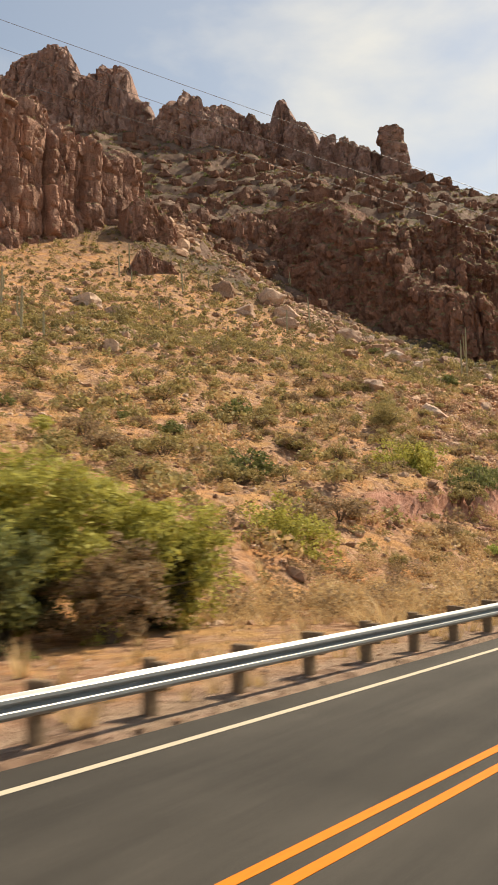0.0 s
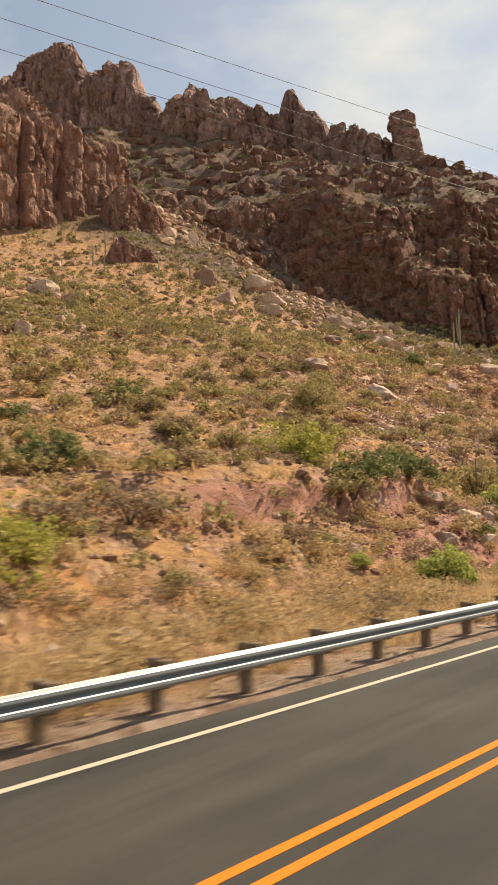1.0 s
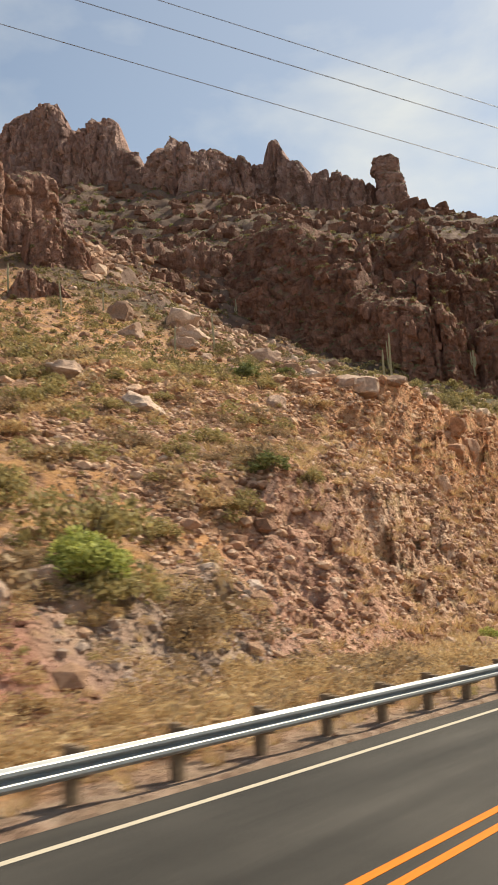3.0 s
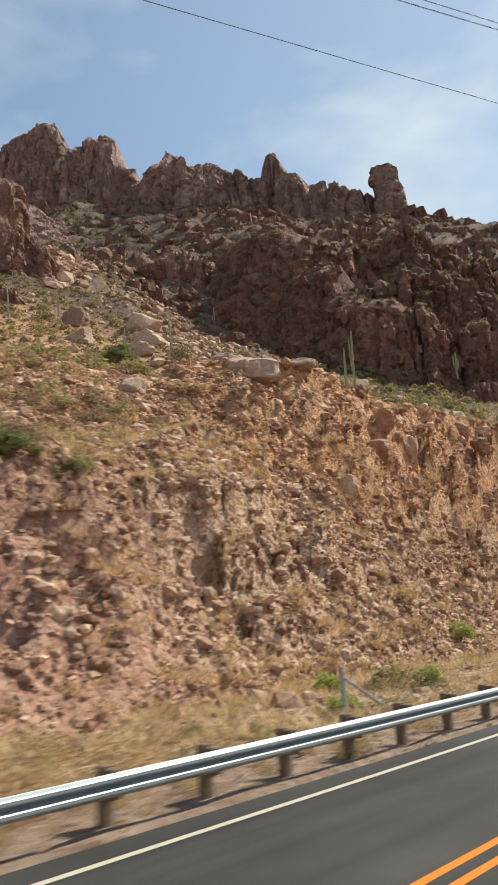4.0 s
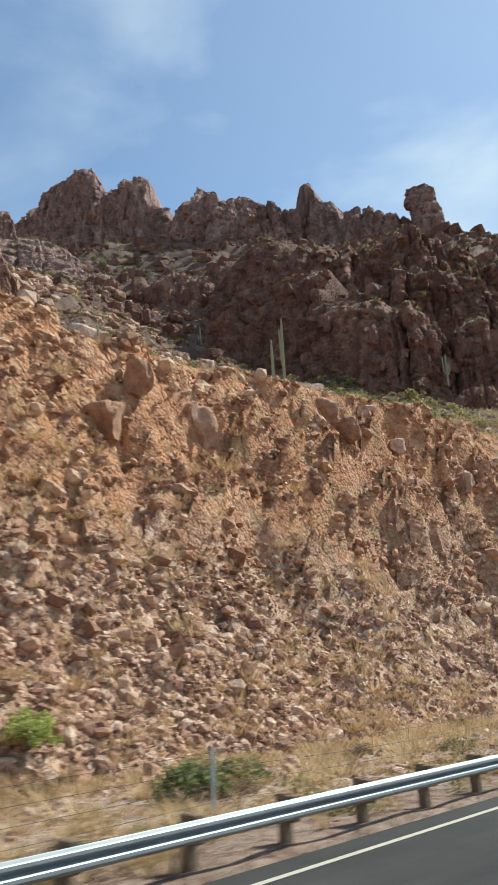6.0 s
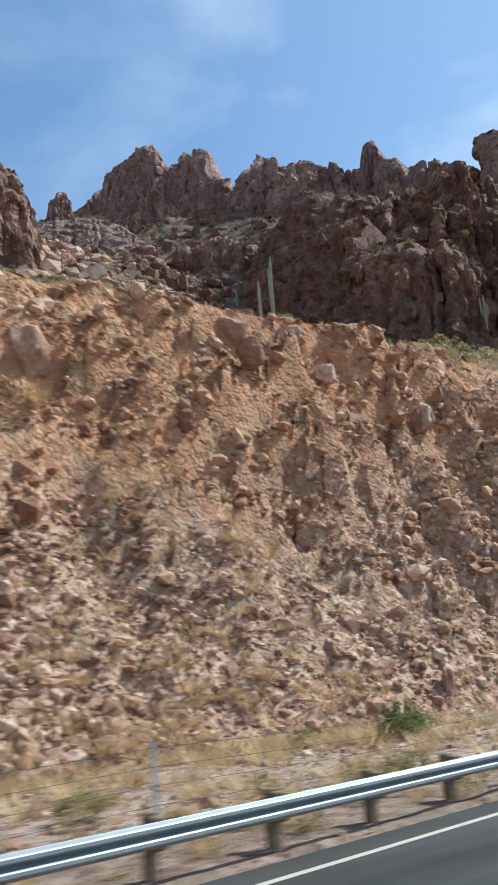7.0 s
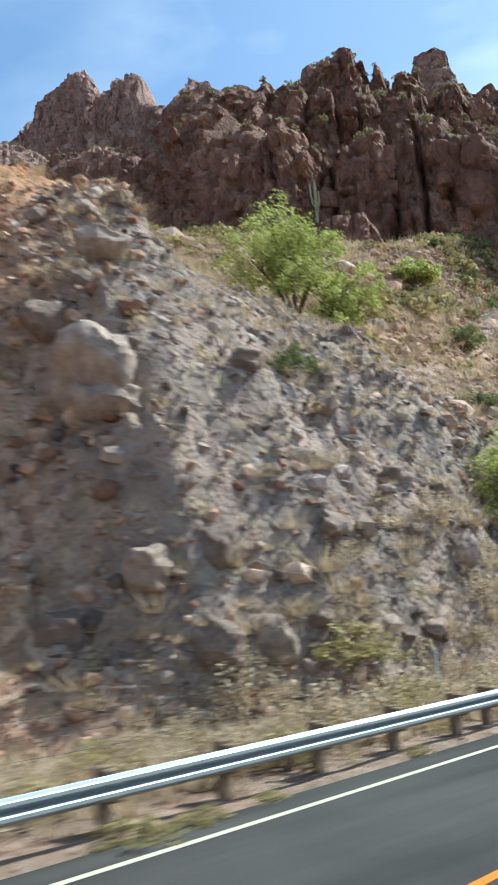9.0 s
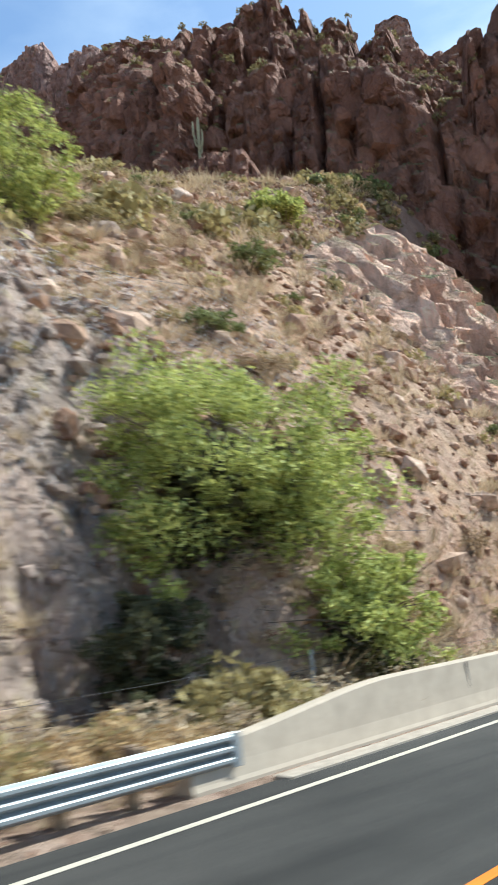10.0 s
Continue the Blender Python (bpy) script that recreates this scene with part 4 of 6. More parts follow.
tagged(part("road", ribbon(-5.5, 8.92, -60, 300, 0.0, 0.3), ASPHALT), "dark grey asphalt road with streaked wear", "road", kind="structure")
tagged(part("edge_line_trim", ribbon(EDGE_LINE - 0.07, EDGE_LINE + 0.07, -60, 300, 0.006, 0.004), WHITE), "worn white edge line painted on the asphalt", "road marking", kind="structure")
tagged(part("centre_line_trim", ribbon(CENTRE_LINE + 0.10, CENTRE_LINE + 0.23, -60, 300, 0.006, 0.004, 2.0, 0.25), YELLOW), "solid yellow centre line painted on the asphalt", "road marking", kind="structure")
tagged(part("centre_line_trim", ribbon(CENTRE_LINE - 0.23, CENTRE_LINE - 0.10, -60, 300, 0.006, 0.004, 2.0, 0.25), YELLOW), "solid yellow centre line painted on the asphalt", "road marking", kind="structure")

# ---- loose rock ----
def ico(sub):
    bm = bmesh.new()
    bmesh.ops.create_icosphere(bm, subdivisions=sub, radius=1.0)
    v = np.array([p.co[:] for p in bm.verts])
    f = np.array([[q.index for q in p.verts] for p in bm.faces])
    bm.free()
    return v, f


def turns(n, rng):
    """n random turns as matrices."""
    q = rng.normal(size=(n, 4))
    q /= np.linalg.norm(q, axis=1)[:, None]
    w, x, y, z = q.T
    return np.stack([1 - 2 * (y * y + z * z), 2 * (x * y - z * w), 2 * (x * z + y * w), 2 * (x * y + z * w), 1 - 2 * (x * x + z * z), 2 * (y * z - x * w), 2 * (x * z - y * w), 2 * (y * z + x * w), 1 - 2 * (x * x + y * y)], -1).reshape(n, 3, 3)


SPLINTER = (np.array([(x, y, z) for x in (-0.62, 0.62) for y in (-0.62, 0.62) for z in (-0.62, 0.62)]), np.array([(0, 1, 3), (0, 3, 2), (4, 6, 7), (4, 7, 5), (0, 4, 5), (0, 5, 1), (2, 3, 7), (2, 7, 6), (0, 2, 6), (0, 6, 4), (1, 5, 7), (1, 7, 3)]))


def stone_field(name, places, sizes, material, label, category, seed, simple=0.22):
    """Many small angular stones in one mesh."""
    rng = np.random.default_rng(seed)
    order = np.argsort(sizes)
    places, sizes = places[order], sizes[order]
    small = int(np.searchsorted(sizes, simple))
    points, faces, start = [], [], 0
    for lo, hi, sub in ((0, small, 0), (small, len(places), 1)):
        n = hi - lo
        if not n:
            continue
        v, f = ico(sub) if sub else SPLINTER
        shape = v[None] * rng.uniform(0.55, 1.15, (n, 1, 3)) * rng.uniform(0.82, 1.15, (n, len(v), 1))
        pts = np.einsum("nij,nvj->nvi", turns(n, rng), shape) * sizes[lo:hi, None, None] * [1, 1, 0.8] + places[lo:hi, None, :]
        points.append(pts.reshape(-1, 3))
        faces.append((f[None] + (start + np.arange(n) * len(v))[:, None, None]).reshape(-1, 3))
        start += n * len(v)
    ob = new(name, sheet_mesh(name, np.concatenate(points), np.concatenate(faces), material))
    return tagged(ob, label, category, kind="stuff")


def rock_mesh(name, seed, flat=0.75, sub=3, cuts=11, rough=0.17, material=None):
    """A broken block: a box with its corners split off along flat planes, and worn edges."""
    rng = np.random.default_rng(seed)
    v, f = cube_sheet(10 if sub > 2 else 3)
    v = v * [rng.uniform(0.85, 1.15), rng.uniform(0.65, 0.95), 0.8]
    for _ in range(cuts):
        w = rng.normal(size=3)
        w /= np.linalg.norm(w)
        v = v - np.maximum(0, v @ w - rng.uniform(0.55, 0.92))[:, None] * w
    v[:, 0] += v[:, 2] * rng.normal(0, 0.2)
    if sub > 2:
        v = v / np.maximum(0.86, (np.abs(v) ** 3).sum(-1, keepdims=True) ** (1 / 3)) * 0.95
    v = v * (1 + rough * fractal(v[:, 0] * 2.0 + seed, v[:, 1] * 2.0, v[:, 2] * 2.0, octaves=4, seed=seed))[:, None]
    v = v + 0.07 * (lumps(v[:, 0] * 2.2 + v[:, 2], v[:, 1] * 2.2 + v[:, 2] * 1.3, seed) - 0.5)[:, None] * v
    v = v / np.abs(v).max(0) * [1.0, rng.uniform(0.75, 1.0), flat]
    me = sheet_mesh(name, v, f, material or BOULDER)
    me.shade_smooth()
    me.set_sharp_from_angle(angle=radians(26))
    return me


RUBBLE = stone_material("rubble_stone", (0.25, 0.128, 0.08), (0.53, 0.305, 0.192), (0.75, 0.525, 0.375))
EARTHY = stone_material("earthy_stone", (0.30, 0.142, 0.078), (0.56, 0.305, 0.172), (0.75, 0.49, 0.31))
PALE = stone_material("slope_stone", (0.25, 0.13, 0.08), (0.46, 0.27, 0.17), (0.66, 0.46, 0.33))
GREYSTONE = stone_material("grey_stone", (0.15, 0.106, 0.084), (0.35, 0.25, 0.195), (0.60, 0.45, 0.36))
BOULDER = stone_material("boulder_stone", (0.33, 0.20, 0.135), (0.49, 0.325, 0.235), (0.66, 0.48, 0.365), "lot")
REDSTONE = stone_material("red_stone", (0.18, 0.075, 0.052), (0.40, 0.19, 0.135), (0.60, 0.36, 0.275))
CUTSTONE = stone_material("cut_stone", (0.30, 0.15, 0.09), (0.47, 0.26, 0.155), (0.63, 0.40, 0.27), "lot")

OUTSTONE = stone_material("outcrop_stone", (0.22, 0.15, 0.112), (0.34, 0.24, 0.182), (0.47, 0.345, 0.27), "lot")

rng = np.random.default_rng(4)


def spread(n, x0, x1, keep):
    """n places on the land between two stations; keep(x, d) says how far past the foot and how likely."""
    x = rng.uniform(x0, x1, n)
    d = keep(x)
    y = road_y(x) + d
    return np.stack([x, y, land(x, y)], -1), d


def cut_places(n, x0, x1, low, high):
    return spread(n, x0, x1, lambda x: station(FOOT, x) + (low + (high - low) * rng.random(len(x)) ** 0.8) * (station(AT_24, x) - station(FOOT, x)))


def lognormal(n, middle, wide, least, most):
    return np.clip(middle * np.exp(rng.normal(0, wide, n)), least, most)


p, d = cut_places(26000, 84, 178, 0.0, 0.8)
p = p[(fractal(p[:, 0] / 5.0, p[:, 2] / 2.0, octaves=3, seed=87) > -0.3) | (p[:, 2] < 5)]
stone_field("scree", p, lognormal(len(p), 0.115, 0.55, 0.05, 0.5), RUBBLE, "loose pinkish-brown rubble lying on the road cut", "scree", 1)
p, d = cut_places(13000, 79, 138, 0.0, 0.48)
stone_field("scree", p, lognormal(len(p), 0.16, 0.5, 0.07, 0.55), RUBBLE, "coarse pinkish-tan rubble banked against the cut", "scree", 14)
p, d = cut_places(22000, 92, 182, 0.3, 1.0)
p = p[fractal(p[:, 0] / 4.0, p[:, 2] / 2.5, octaves=3, seed=88) > -0.1]
p = p[(p[:, 2] > 8 + 2.5 * fractal(p[:, 0] / 6, p[:, 1] / 6, octaves=2, seed=89)) & (p[:, 0] < 168 + 0.4 * (p[:, 2] - 10))]
stone_field("scree", p, lognormal(len(p), 0.13, 0.65, 0.05, 0.8), EARTHY, "red-brown stones stuck in the upper face of the cut", "scree", 2)
p, d = spread(9000, 20, 118, lambda x: station(FOOT, x) - 4 + rng.random(len(x)) ** 1.3 * 75)
stone_field("slope_stones", p, lognormal(len(p), 0.12, 0.65, 0.05, 0.75), PALE, "pale brown stones strewn over the dry slope", "stones", 3)
p, d = spread(5000, 70, 235, lambda x: station(AT_24, x) + 2 + rng.random(len(x)) * 120)
stone_field("slope_stones", p, lognormal(len(p), 0.28, 0.65, 0.12, 1.6), PALE, "pale brown stones strewn over the upper slope", "stones", 4, 0.6)
p, d = spread(13000, 164, 208, lambda x: station(FOOT, x) - 0.5 + rng.random(len(x)) * 20)
p = p[grey_share(p[:, 0], d) > 0.25]
stone_field("scree", p, lognormal(len(p), 0.11, 0.6, 0.05, 0.5), GREYSTONE, "broken grey and pink rock on the netted outcrop", "scree", 5)
p, d = spread(1700, 54, 84, lambda x: station(FOOT, x) - 0.5 + rng.random(len(x)) * 6)
red = p[:, 0] < 69
stone_field("scree", p[red], lognormal(red.sum(), 0.09, 0.6, 0.04, 0.4), REDSTONE, "dark red broken rock in the low bank", "scree", 9)
stone_field("scree", p[~red], lognormal((~red).sum(), 0.11, 0.6, 0.05, 0.5), GREYSTONE, "grey broken rock in the low bank", "scree", 10)
p, d = spread(5500, 86, 178, lambda x: 11.5 + rng.random(len(x)) ** 0.7 * (station(FOOT, x) - 11))
stone_field("scree", p, lognormal(len(p), 0.075, 0.6, 0.03, 0.35), RUBBLE, "pinkish rubble rolled out below the cut", "scree", 11)
p, d = spread(2200, 0, 200, lambda x: 8.98 + rng.random(len(x)) ** 1.8 * 8)
stone_field("gravel", p, lognormal(len(p), 0.035, 0.5, 0.015, 0.14), PALE, "tan gravel on the road shoulder", "gravel", 6)
p, d = spread(13000, 188, 240, lambda x: 13.5 + rng.random(len(x)) * 34)
stone_field("slope_stones", p, lognormal(len(p), 0.15, 0.65, 0.06, 0.9), PALE, "tan rubble on the slope past the outcrop", "stones", 8)
p, d = spread(1800, 210, 240, lambda x: 20 + 0.25 * (x - 210) + rng.random(len(x)) * 12)
stone_field("slope_stones", p, lognormal(len(p), 0.2, 0.6, 0.08, 0.9), GREYSTONE, "pale broken rock on the eroded scar", "stones", 12)
# talus between the cliffs
x = rng.uniform(185, 262, 2600)
y = 95 + (x - 185) * 1.25 + rng.normal(0, 16, 2600)
stone_field("talus", np.stack([x, y, land(x, y)], -1), lognormal(2600, 0.55, 0.6, 0.2, 2.6), PALE, "pale fallen blocks filling the draw", "talus", 7, 0.6)

f = 0.6 * rng.random(700)
x, y = 196 + 66 * f + rng.normal(0, 5, 700), 162 + 62 * f + rng.normal(0, 5, 700)
stone_field("talus", np.stack([x, y, land(x, y) + 0.2], -1), lognormal(700, 1.1, 0.5, 0.4, 3.2), PALE, "pale pinkish blocks piled up the head of the draw", "talus", 13, 0.6)

# boulders that can be told apart: x, y, width, height
BOULDERS = [(193.0, 100.1, 6.5, 3.9), (165.7, 86.6, 4.8, 2.5), (185.8, 83.8, 7.1, 4.1), (181.8, 76.5, 4.5, 2.8), (120.5, 35.5, 4.2, 2.2), (108.7, 36.6, 2.4, 1.5), (200.8, 75.8, 7.4, 4.3), (95.1, 38.1, 3.4, 2.5), (191.9, 124.8, 9.2, 4.9), (184.9, 115.0, 8.0, 3.8), (178.0, 110.4, 6.3, 2.9), (169.0, 117.5, 6.3, 3.2), (120.2, 124.2, 6.2, 3.4), (121.4, 117.2, 4.3, 2.8), (78.2, 76.2, 3.2, 2.3), (55.2, 46.1, 2.1, 1.5), (27.1, 21.6, 1.2, 0.7), (93.8, 45.6, 3.3, 1.8), (178.5, 131.1, 6.6, 4.7), (125.0, 33.6, 2.3, 1.1), (198.5, 97.6, 3.9, 2.3), (199.2, 65.2, 4.1, 2.6), (266.5, 224.5, 12, 4), (213.3, 48.3, 2.4, 1.4)]
BOULDERS_CUT = [(134.3, 32.0, 2.4, 1.6), (153.2, 33.7, 1.9, 2.0), (121.9, 28.6, 1.8, 2.0), (131.6, 31.4, 2.6, 2.0), (140.1, 33.0, 2.0, 2.2), (152.5, 31.4, 2.0, 1.6), (157.5, 33.2, 2.1, 1.4), (164.4, 30.0, 1.7, 1.3), (149.3, 30.4, 1.0, 0.5), (163.6, 22.7, 1.4, 1.1), (158.0, 31.1, 1.2, 1.1), (147.2, 30.5, 1.1, 1.1), (104.4, 19.2, 1.1, 0.8), (154.2, 21.9, 0.8, 1.8), (165.0, 29.9, 1.4, 1.4), (163.6, 22.9, 1.3, 0.7), (167.5, 25.4, 1.3, 0.9)]
BOULDERS_OUTCROP = [(174.2, 23.8, 2.1, 1.3), (172.1, 20.3, 3.1, 1.9), (171.9, 19.9, 2.0, 1.3), (167.9, 19.9, 1.6, 1.9), (170.0, 19.4, 1.6, 1.5), (168.5, 22.1, 0.8, 0.9), (166.0, 21.4, 0.9, 1.7), (172.7, 16.6, 1.4, 1.4), (174.3, 16.4, 1.2, 1.1), (171.7, 17.9, 1.3, 1.1), (173.5, 17.4, 1.2, 1.0), (171.7, 22.5, 2.2, 1.2), (176.7, 19.5, 1.4, 1.0), (179.5, 17.6, 1.3, 1.4), (181.6, 18.0, 1.1, 0.8), (183.1, 17.0, 1.1, 1.0), (195.6, 30.1, 1.3, 0.9), (180.3, 16.3, 1.0, 0.6), (177.2, 16.9, 1.2, 0.7), (71.0, 19.0, 2.0, 1.3), (74.2, 18.2, 1.6, 0.9), (65.1, 17.9, 1.9, 1.3), (66.8, 17.1, 1.4, 0.9), (65.2, 20.0, 1.8, 1.1), (68.4, 18.3, 1.5, 1.0), (71.4, 17.6, 1.2, 0.8), (60.6, 17.2, 1.3, 0.8)]
ROCKS = [rock_mesh("boulder", 100 + i, 0.62 + 0.05 * (i % 4)) for i in range(9)]

OUTCROP_ROCKS = [rock_mesh("boulder", 170 + i, 0.66, material=OUTSTONE) for i in range(5)]
CUT_ROCKS = [rock_mesh("boulder", 150 + i, 0.66, material=CUTSTONE) for i in range(4)]


def boulder(i, x, y, w, h, label, group):
    ob = new("boulder", ROCKS[i % len(ROCKS)])
    tall = 0.62 + 0.05 * (i % len(ROCKS) % 4)
    ob.matrix_world = pose(x, y, float(land(x, y)) - 0.1 * h, 0, 0, (i * 67) % 360) @ Matrix.Diagonal((w * 0.54, w * 0.54, h * 0.68 / tall, 1))
    return tagged(ob, label, "boulder", group)


for i, (x, y, w, h) in enumerate(BOULDERS):
    boulder(i, x, y, w, h, "large weathered tan boulder resting on the slope", "boulders on the slope")
for i, (x, y, w, h) in enumerate(BOULDERS_CUT + BOULDERS_OUTCROP):
    ob = boulder(i + 4, x, y, w, h, "angular grey-pink rock in the face of the cut", "rocks in the cut")
    if 84 < x < 167:
        ob.data = CUT_ROCKS[i % len(CUT_ROCKS)]
        tagged(ob, "angular red-brown rock in the face of the cut")
    elif x > 100:
        ob.data = OUTCROP_ROCKS[i % len(OUTCROP_ROCKS)]
extra = np.random.default_rng(12)
for i in range(34):
    x = extra.uniform(70, 225)
    y = road_y(x) + float(station(AT_24, x)) + extra.uniform(1, 70)
    w = extra.uniform(1.2, 3.2)
    boulder(i, x, y, w, w * extra.uniform(0.4, 0.7), "weathered tan boulder half sunk in the slope", "boulders on the slope")


# blocks that stick out of the cut, each a piece of the ground
CHIPS = [rock_mesh("stone", 300 + i, 0.7, 2, 9, 0.05, CUTSTONE) for i in range(7)]
extra = np.random.default_rng(77)
for i in range(290):
    x = extra.uniform(88, 190)
    lo, hi = float(station(FOOT, x)), float(station(AT_24, x))
    y = float(road_y(x)) + lo + (hi - lo) * extra.uniform(0.1, 0.98)
    w = float(np.clip(0.34 * math.exp(extra.normal(0, 0.45)), 0.18, 0.7)) * (0.7 if x > 166 else 1)
    ob = new("stone", CHIPS[i % len(CHIPS)])
    ob.parent = ground
    ob.matrix_world = pose(x, y, float(land(x, y)), extra.normal(0, 22), extra.normal(0, 22), extra.uniform(0, 360)) @ Matrix.Diagonal((w, w * extra.uniform(0.6, 1), w * extra.uniform(0.6, 1), 1))

# ---- plants ----
def tube(bm, points, radii, sides=5):
    """A tapered tube through points."""
    rings = []
    for i, (p, r) in enumerate(zip(points, radii)):
        a, b = points[max(0, i - 1)], points[min(len(points) - 1, i + 1)]
        way = (Vector(b) - Vector(a)).normalized()
        side = way.orthogonal().normalized()
        up = way.cross(side)
        rings.append([bm.verts.new(Vector(p) + r * (math.cos(t) * side + math.sin(t) * up)) for t in (2 * math.pi * k / sides for k in range(sides))])
    for a, b in zip(rings, rings[1:]):
        for k in range(sides):
            bm.faces.new((a[k], a[(k + 1) % sides], b[(k + 1) % sides], b[k]))
    bm.faces.new(rings[-1])


def leaf_cloud(name, centres, radius, count, size, material, rng, flat=0.8, long=2.0):
    """Small leaves gathered in clumps round the given centres."""
    centres = np.asarray(centres, float)
    n = count * len(centres)
    at = np.repeat(centres, count, 0)
    off = rng.normal(size=(n, 3))
    off *= (rng.random((n, 1)) ** 0.45) / np.linalg.norm(off, axis=1)[:, None]
    at = at + off * np.asarray(radius).reshape(-1, 1).repeat(count, 0) * [1, 1, flat] if np.ndim(radius) else at + off * radius * [1, 1, flat]
    m = turns(n, rng)
    s = size * rng.uniform(0.6, 1.4, (n, 1))
    a, b = m[:, :, 0] * s * long * 0.5, m[:, :, 1] * s * 0.5
    pts = np.stack([at - a, at + b * 0.9, at + a, at - b * 0.9], 1).reshape(-1, 3)
    return sheet_mesh(name, pts, np.arange(4 * n).reshape(n, 4), material)


LEAF_GREEN = leaf_material("green_leaves", (0.10, 0.11, 0.04), (0.27, 0.275, 0.10))
LEAF_BRIGHT = leaf_material("bright_green_leaves", (0.17, 0.20, 0.045), (0.66, 0.65, 0.20))
LEAF_MESQUITE = leaf_material("mesquite_leaves", (0.22, 0.205, 0.045), (0.58, 0.53, 0.14))
LEAF_OLIVE = leaf_material("olive_leaves", (0.20, 0.158, 0.064), (0.50, 0.40, 0.175))
LEAF_DRY = leaf_material("dry_twigs", (0.19, 0.125, 0.07), (0.43, 0.30, 0.175))
LEAF_SCRUB = leaf_material("dull_scrub_leaves", (0.13, 0.105, 0.045), (0.34, 0.275, 0.125))
# near-black leaf colour with shade painted in, for foliage added in dark places
LEAF_SHADE = leaf_material("shade_dark_leaves", (0.05, 0.05, 0.026), (0.13, 0.125, 0.06))
STRAW = leaf_material("dry_grass", (0.36, 0.235, 0.115), (0.68, 0.485, 0.255))
STRAW_PALE = leaf_material("pale_dry_grass", (0.33, 0.24, 0.15), (0.64, 0.50, 0.33))
BARK = plain("bark", (0.14, 0.10, 0.07), 0.95, 0, 0.35, 9, 0.5)
CACTUS = plain("saguaro_skin", (0.33, 0.30, 0.19), 0.8, 0, 0.3, 5, 0.4)


def shrub(seed, leaf, label, category="shrub", wide=1.0, tall=0.8, clumps=26, count=27, leaf_size=0.07, stems=9, flat=0.8, name="shrub"):
    """A bush of about 1 m radius: stems from one root and leaf clumps towards their ends."""
    rng = np.random.default_rng(seed)
    root = tagged(new(name), label, category)
    bm = bmesh.new()
    centres, radii = [], []
    for k in range(stems):
        turn, lean_ = 2 * math.pi * (k + rng.random()) / stems, rng.uniform(0.25, 1.0)
        tip = Vector((math.cos(turn) * lean_ * wide * 0.8, math.sin(turn) * lean_ * wide * 0.8, tall * rng.uniform(0.75, 1.45) * (1.15 - 0.45 * lean_)))
        mid = tip * 0.5 + Vector((0, 0, 0.12 * tall))
        tube(bm, [(0, 0, -0.1), tuple(mid), tuple(tip)], [0.03, 0.02, 0.008], 4)
    for k in range(clumps):
        turn, r = rng.uniform(0, 2 * math.pi), math.sqrt(rng.random())
        dome = tall * (0.35 + 1.05 * math.sqrt(max(0, 1 - r * r)) * rng.uniform(0.55, 1.1))
        centres.append((math.cos(turn) * r * wide, math.sin(turn) * r * wide, dome * rng.uniform(0.55, 1.0)))
        radii.append(rng.uniform(0.18, 0.36) * wide)
    part("stem", bm, BARK, root)
    ob = new("foliage", leaf_cloud("foliage", centres, radii, count, leaf_size, leaf, rng, flat))
    ob.parent = root
    return root


SHRUBS = {
    "green": [shrub(11, LEAF_GREEN, "dense green desert bush on the dry slope", clumps=32, count=45, leaf_size=0.084), shrub(12, LEAF_GREEN, "dense green desert bush on the dry slope", tall=1.0, clumps=32, count=45, leaf_size=0.080)],
    "bright": [shrub(13, LEAF_BRIGHT, "bright green rounded bush beside the road", tall=0.85, clumps=50, count=115, leaf_size=0.064)],
    "olive": [shrub(14, LEAF_OLIVE, "olive creosote bush on the dry slope", clumps=30, count=37, leaf_size=0.073, stems=9), shrub(15, LEAF_OLIVE, "olive creosote bush on the dry slope", tall=0.95, clumps=30, count=37, leaf_size=0.069, stems=10), shrub(16, LEAF_OLIVE, "olive creosote bush on the dry slope", tall=0.6, clumps=30, count=37, leaf_size=0.076)],
    "dry": [shrub(17, LEAF_DRY, "dry brown twiggy bush on the slope", clumps=30, count=37, leaf_size=0.065, stems=11), shrub(18, LEAF_DRY, "dry brown twiggy bush on the slope", tall=0.6, clumps=27, count=37, leaf_size=0.069)],
    "straw": [shrub(19, STRAW, "straw-coloured dry brittlebush on the slope", tall=0.6, clumps=27, count=41, leaf_size=0.069)],
}
used_bases = set()


def plant(kind, k, x, y, wide, tall, group, sink=0.06):
    """Sets one bush on the land; the first of each kind is the one that was built."""
    base = SHRUBS[kind][k % len(SHRUBS[kind])]
    m = pose(x, y, float(land(x, y)) - sink, 0, 0, (k * 83.0) % 360)
    if base.name not in used_bases:
        used_bases.add(base.name)
        ob = base
    else:
        ob = copy_thing(base, m)
    ob.matrix_world = m @ Matrix.Diagonal((wide * 0.5, wide * 0.5, tall * 0.72, 1))
    return tagged(ob, group=group)


for k, (x, d, w) in enumerate([(166.2, 8.95, 1.3), (167.3, 9.0, 0.9), (168.6, 9.05, 0.7), (160.4, 9.1, 0.5), (157.2, 9.05, 0.45), (152.4, 9.1, 0.5), (172.5, 9.1, 0.6)]):
    plant("olive", k, x, float(road_y(x)) + d, w, 0.42 * w, "tufts at the road's edge")

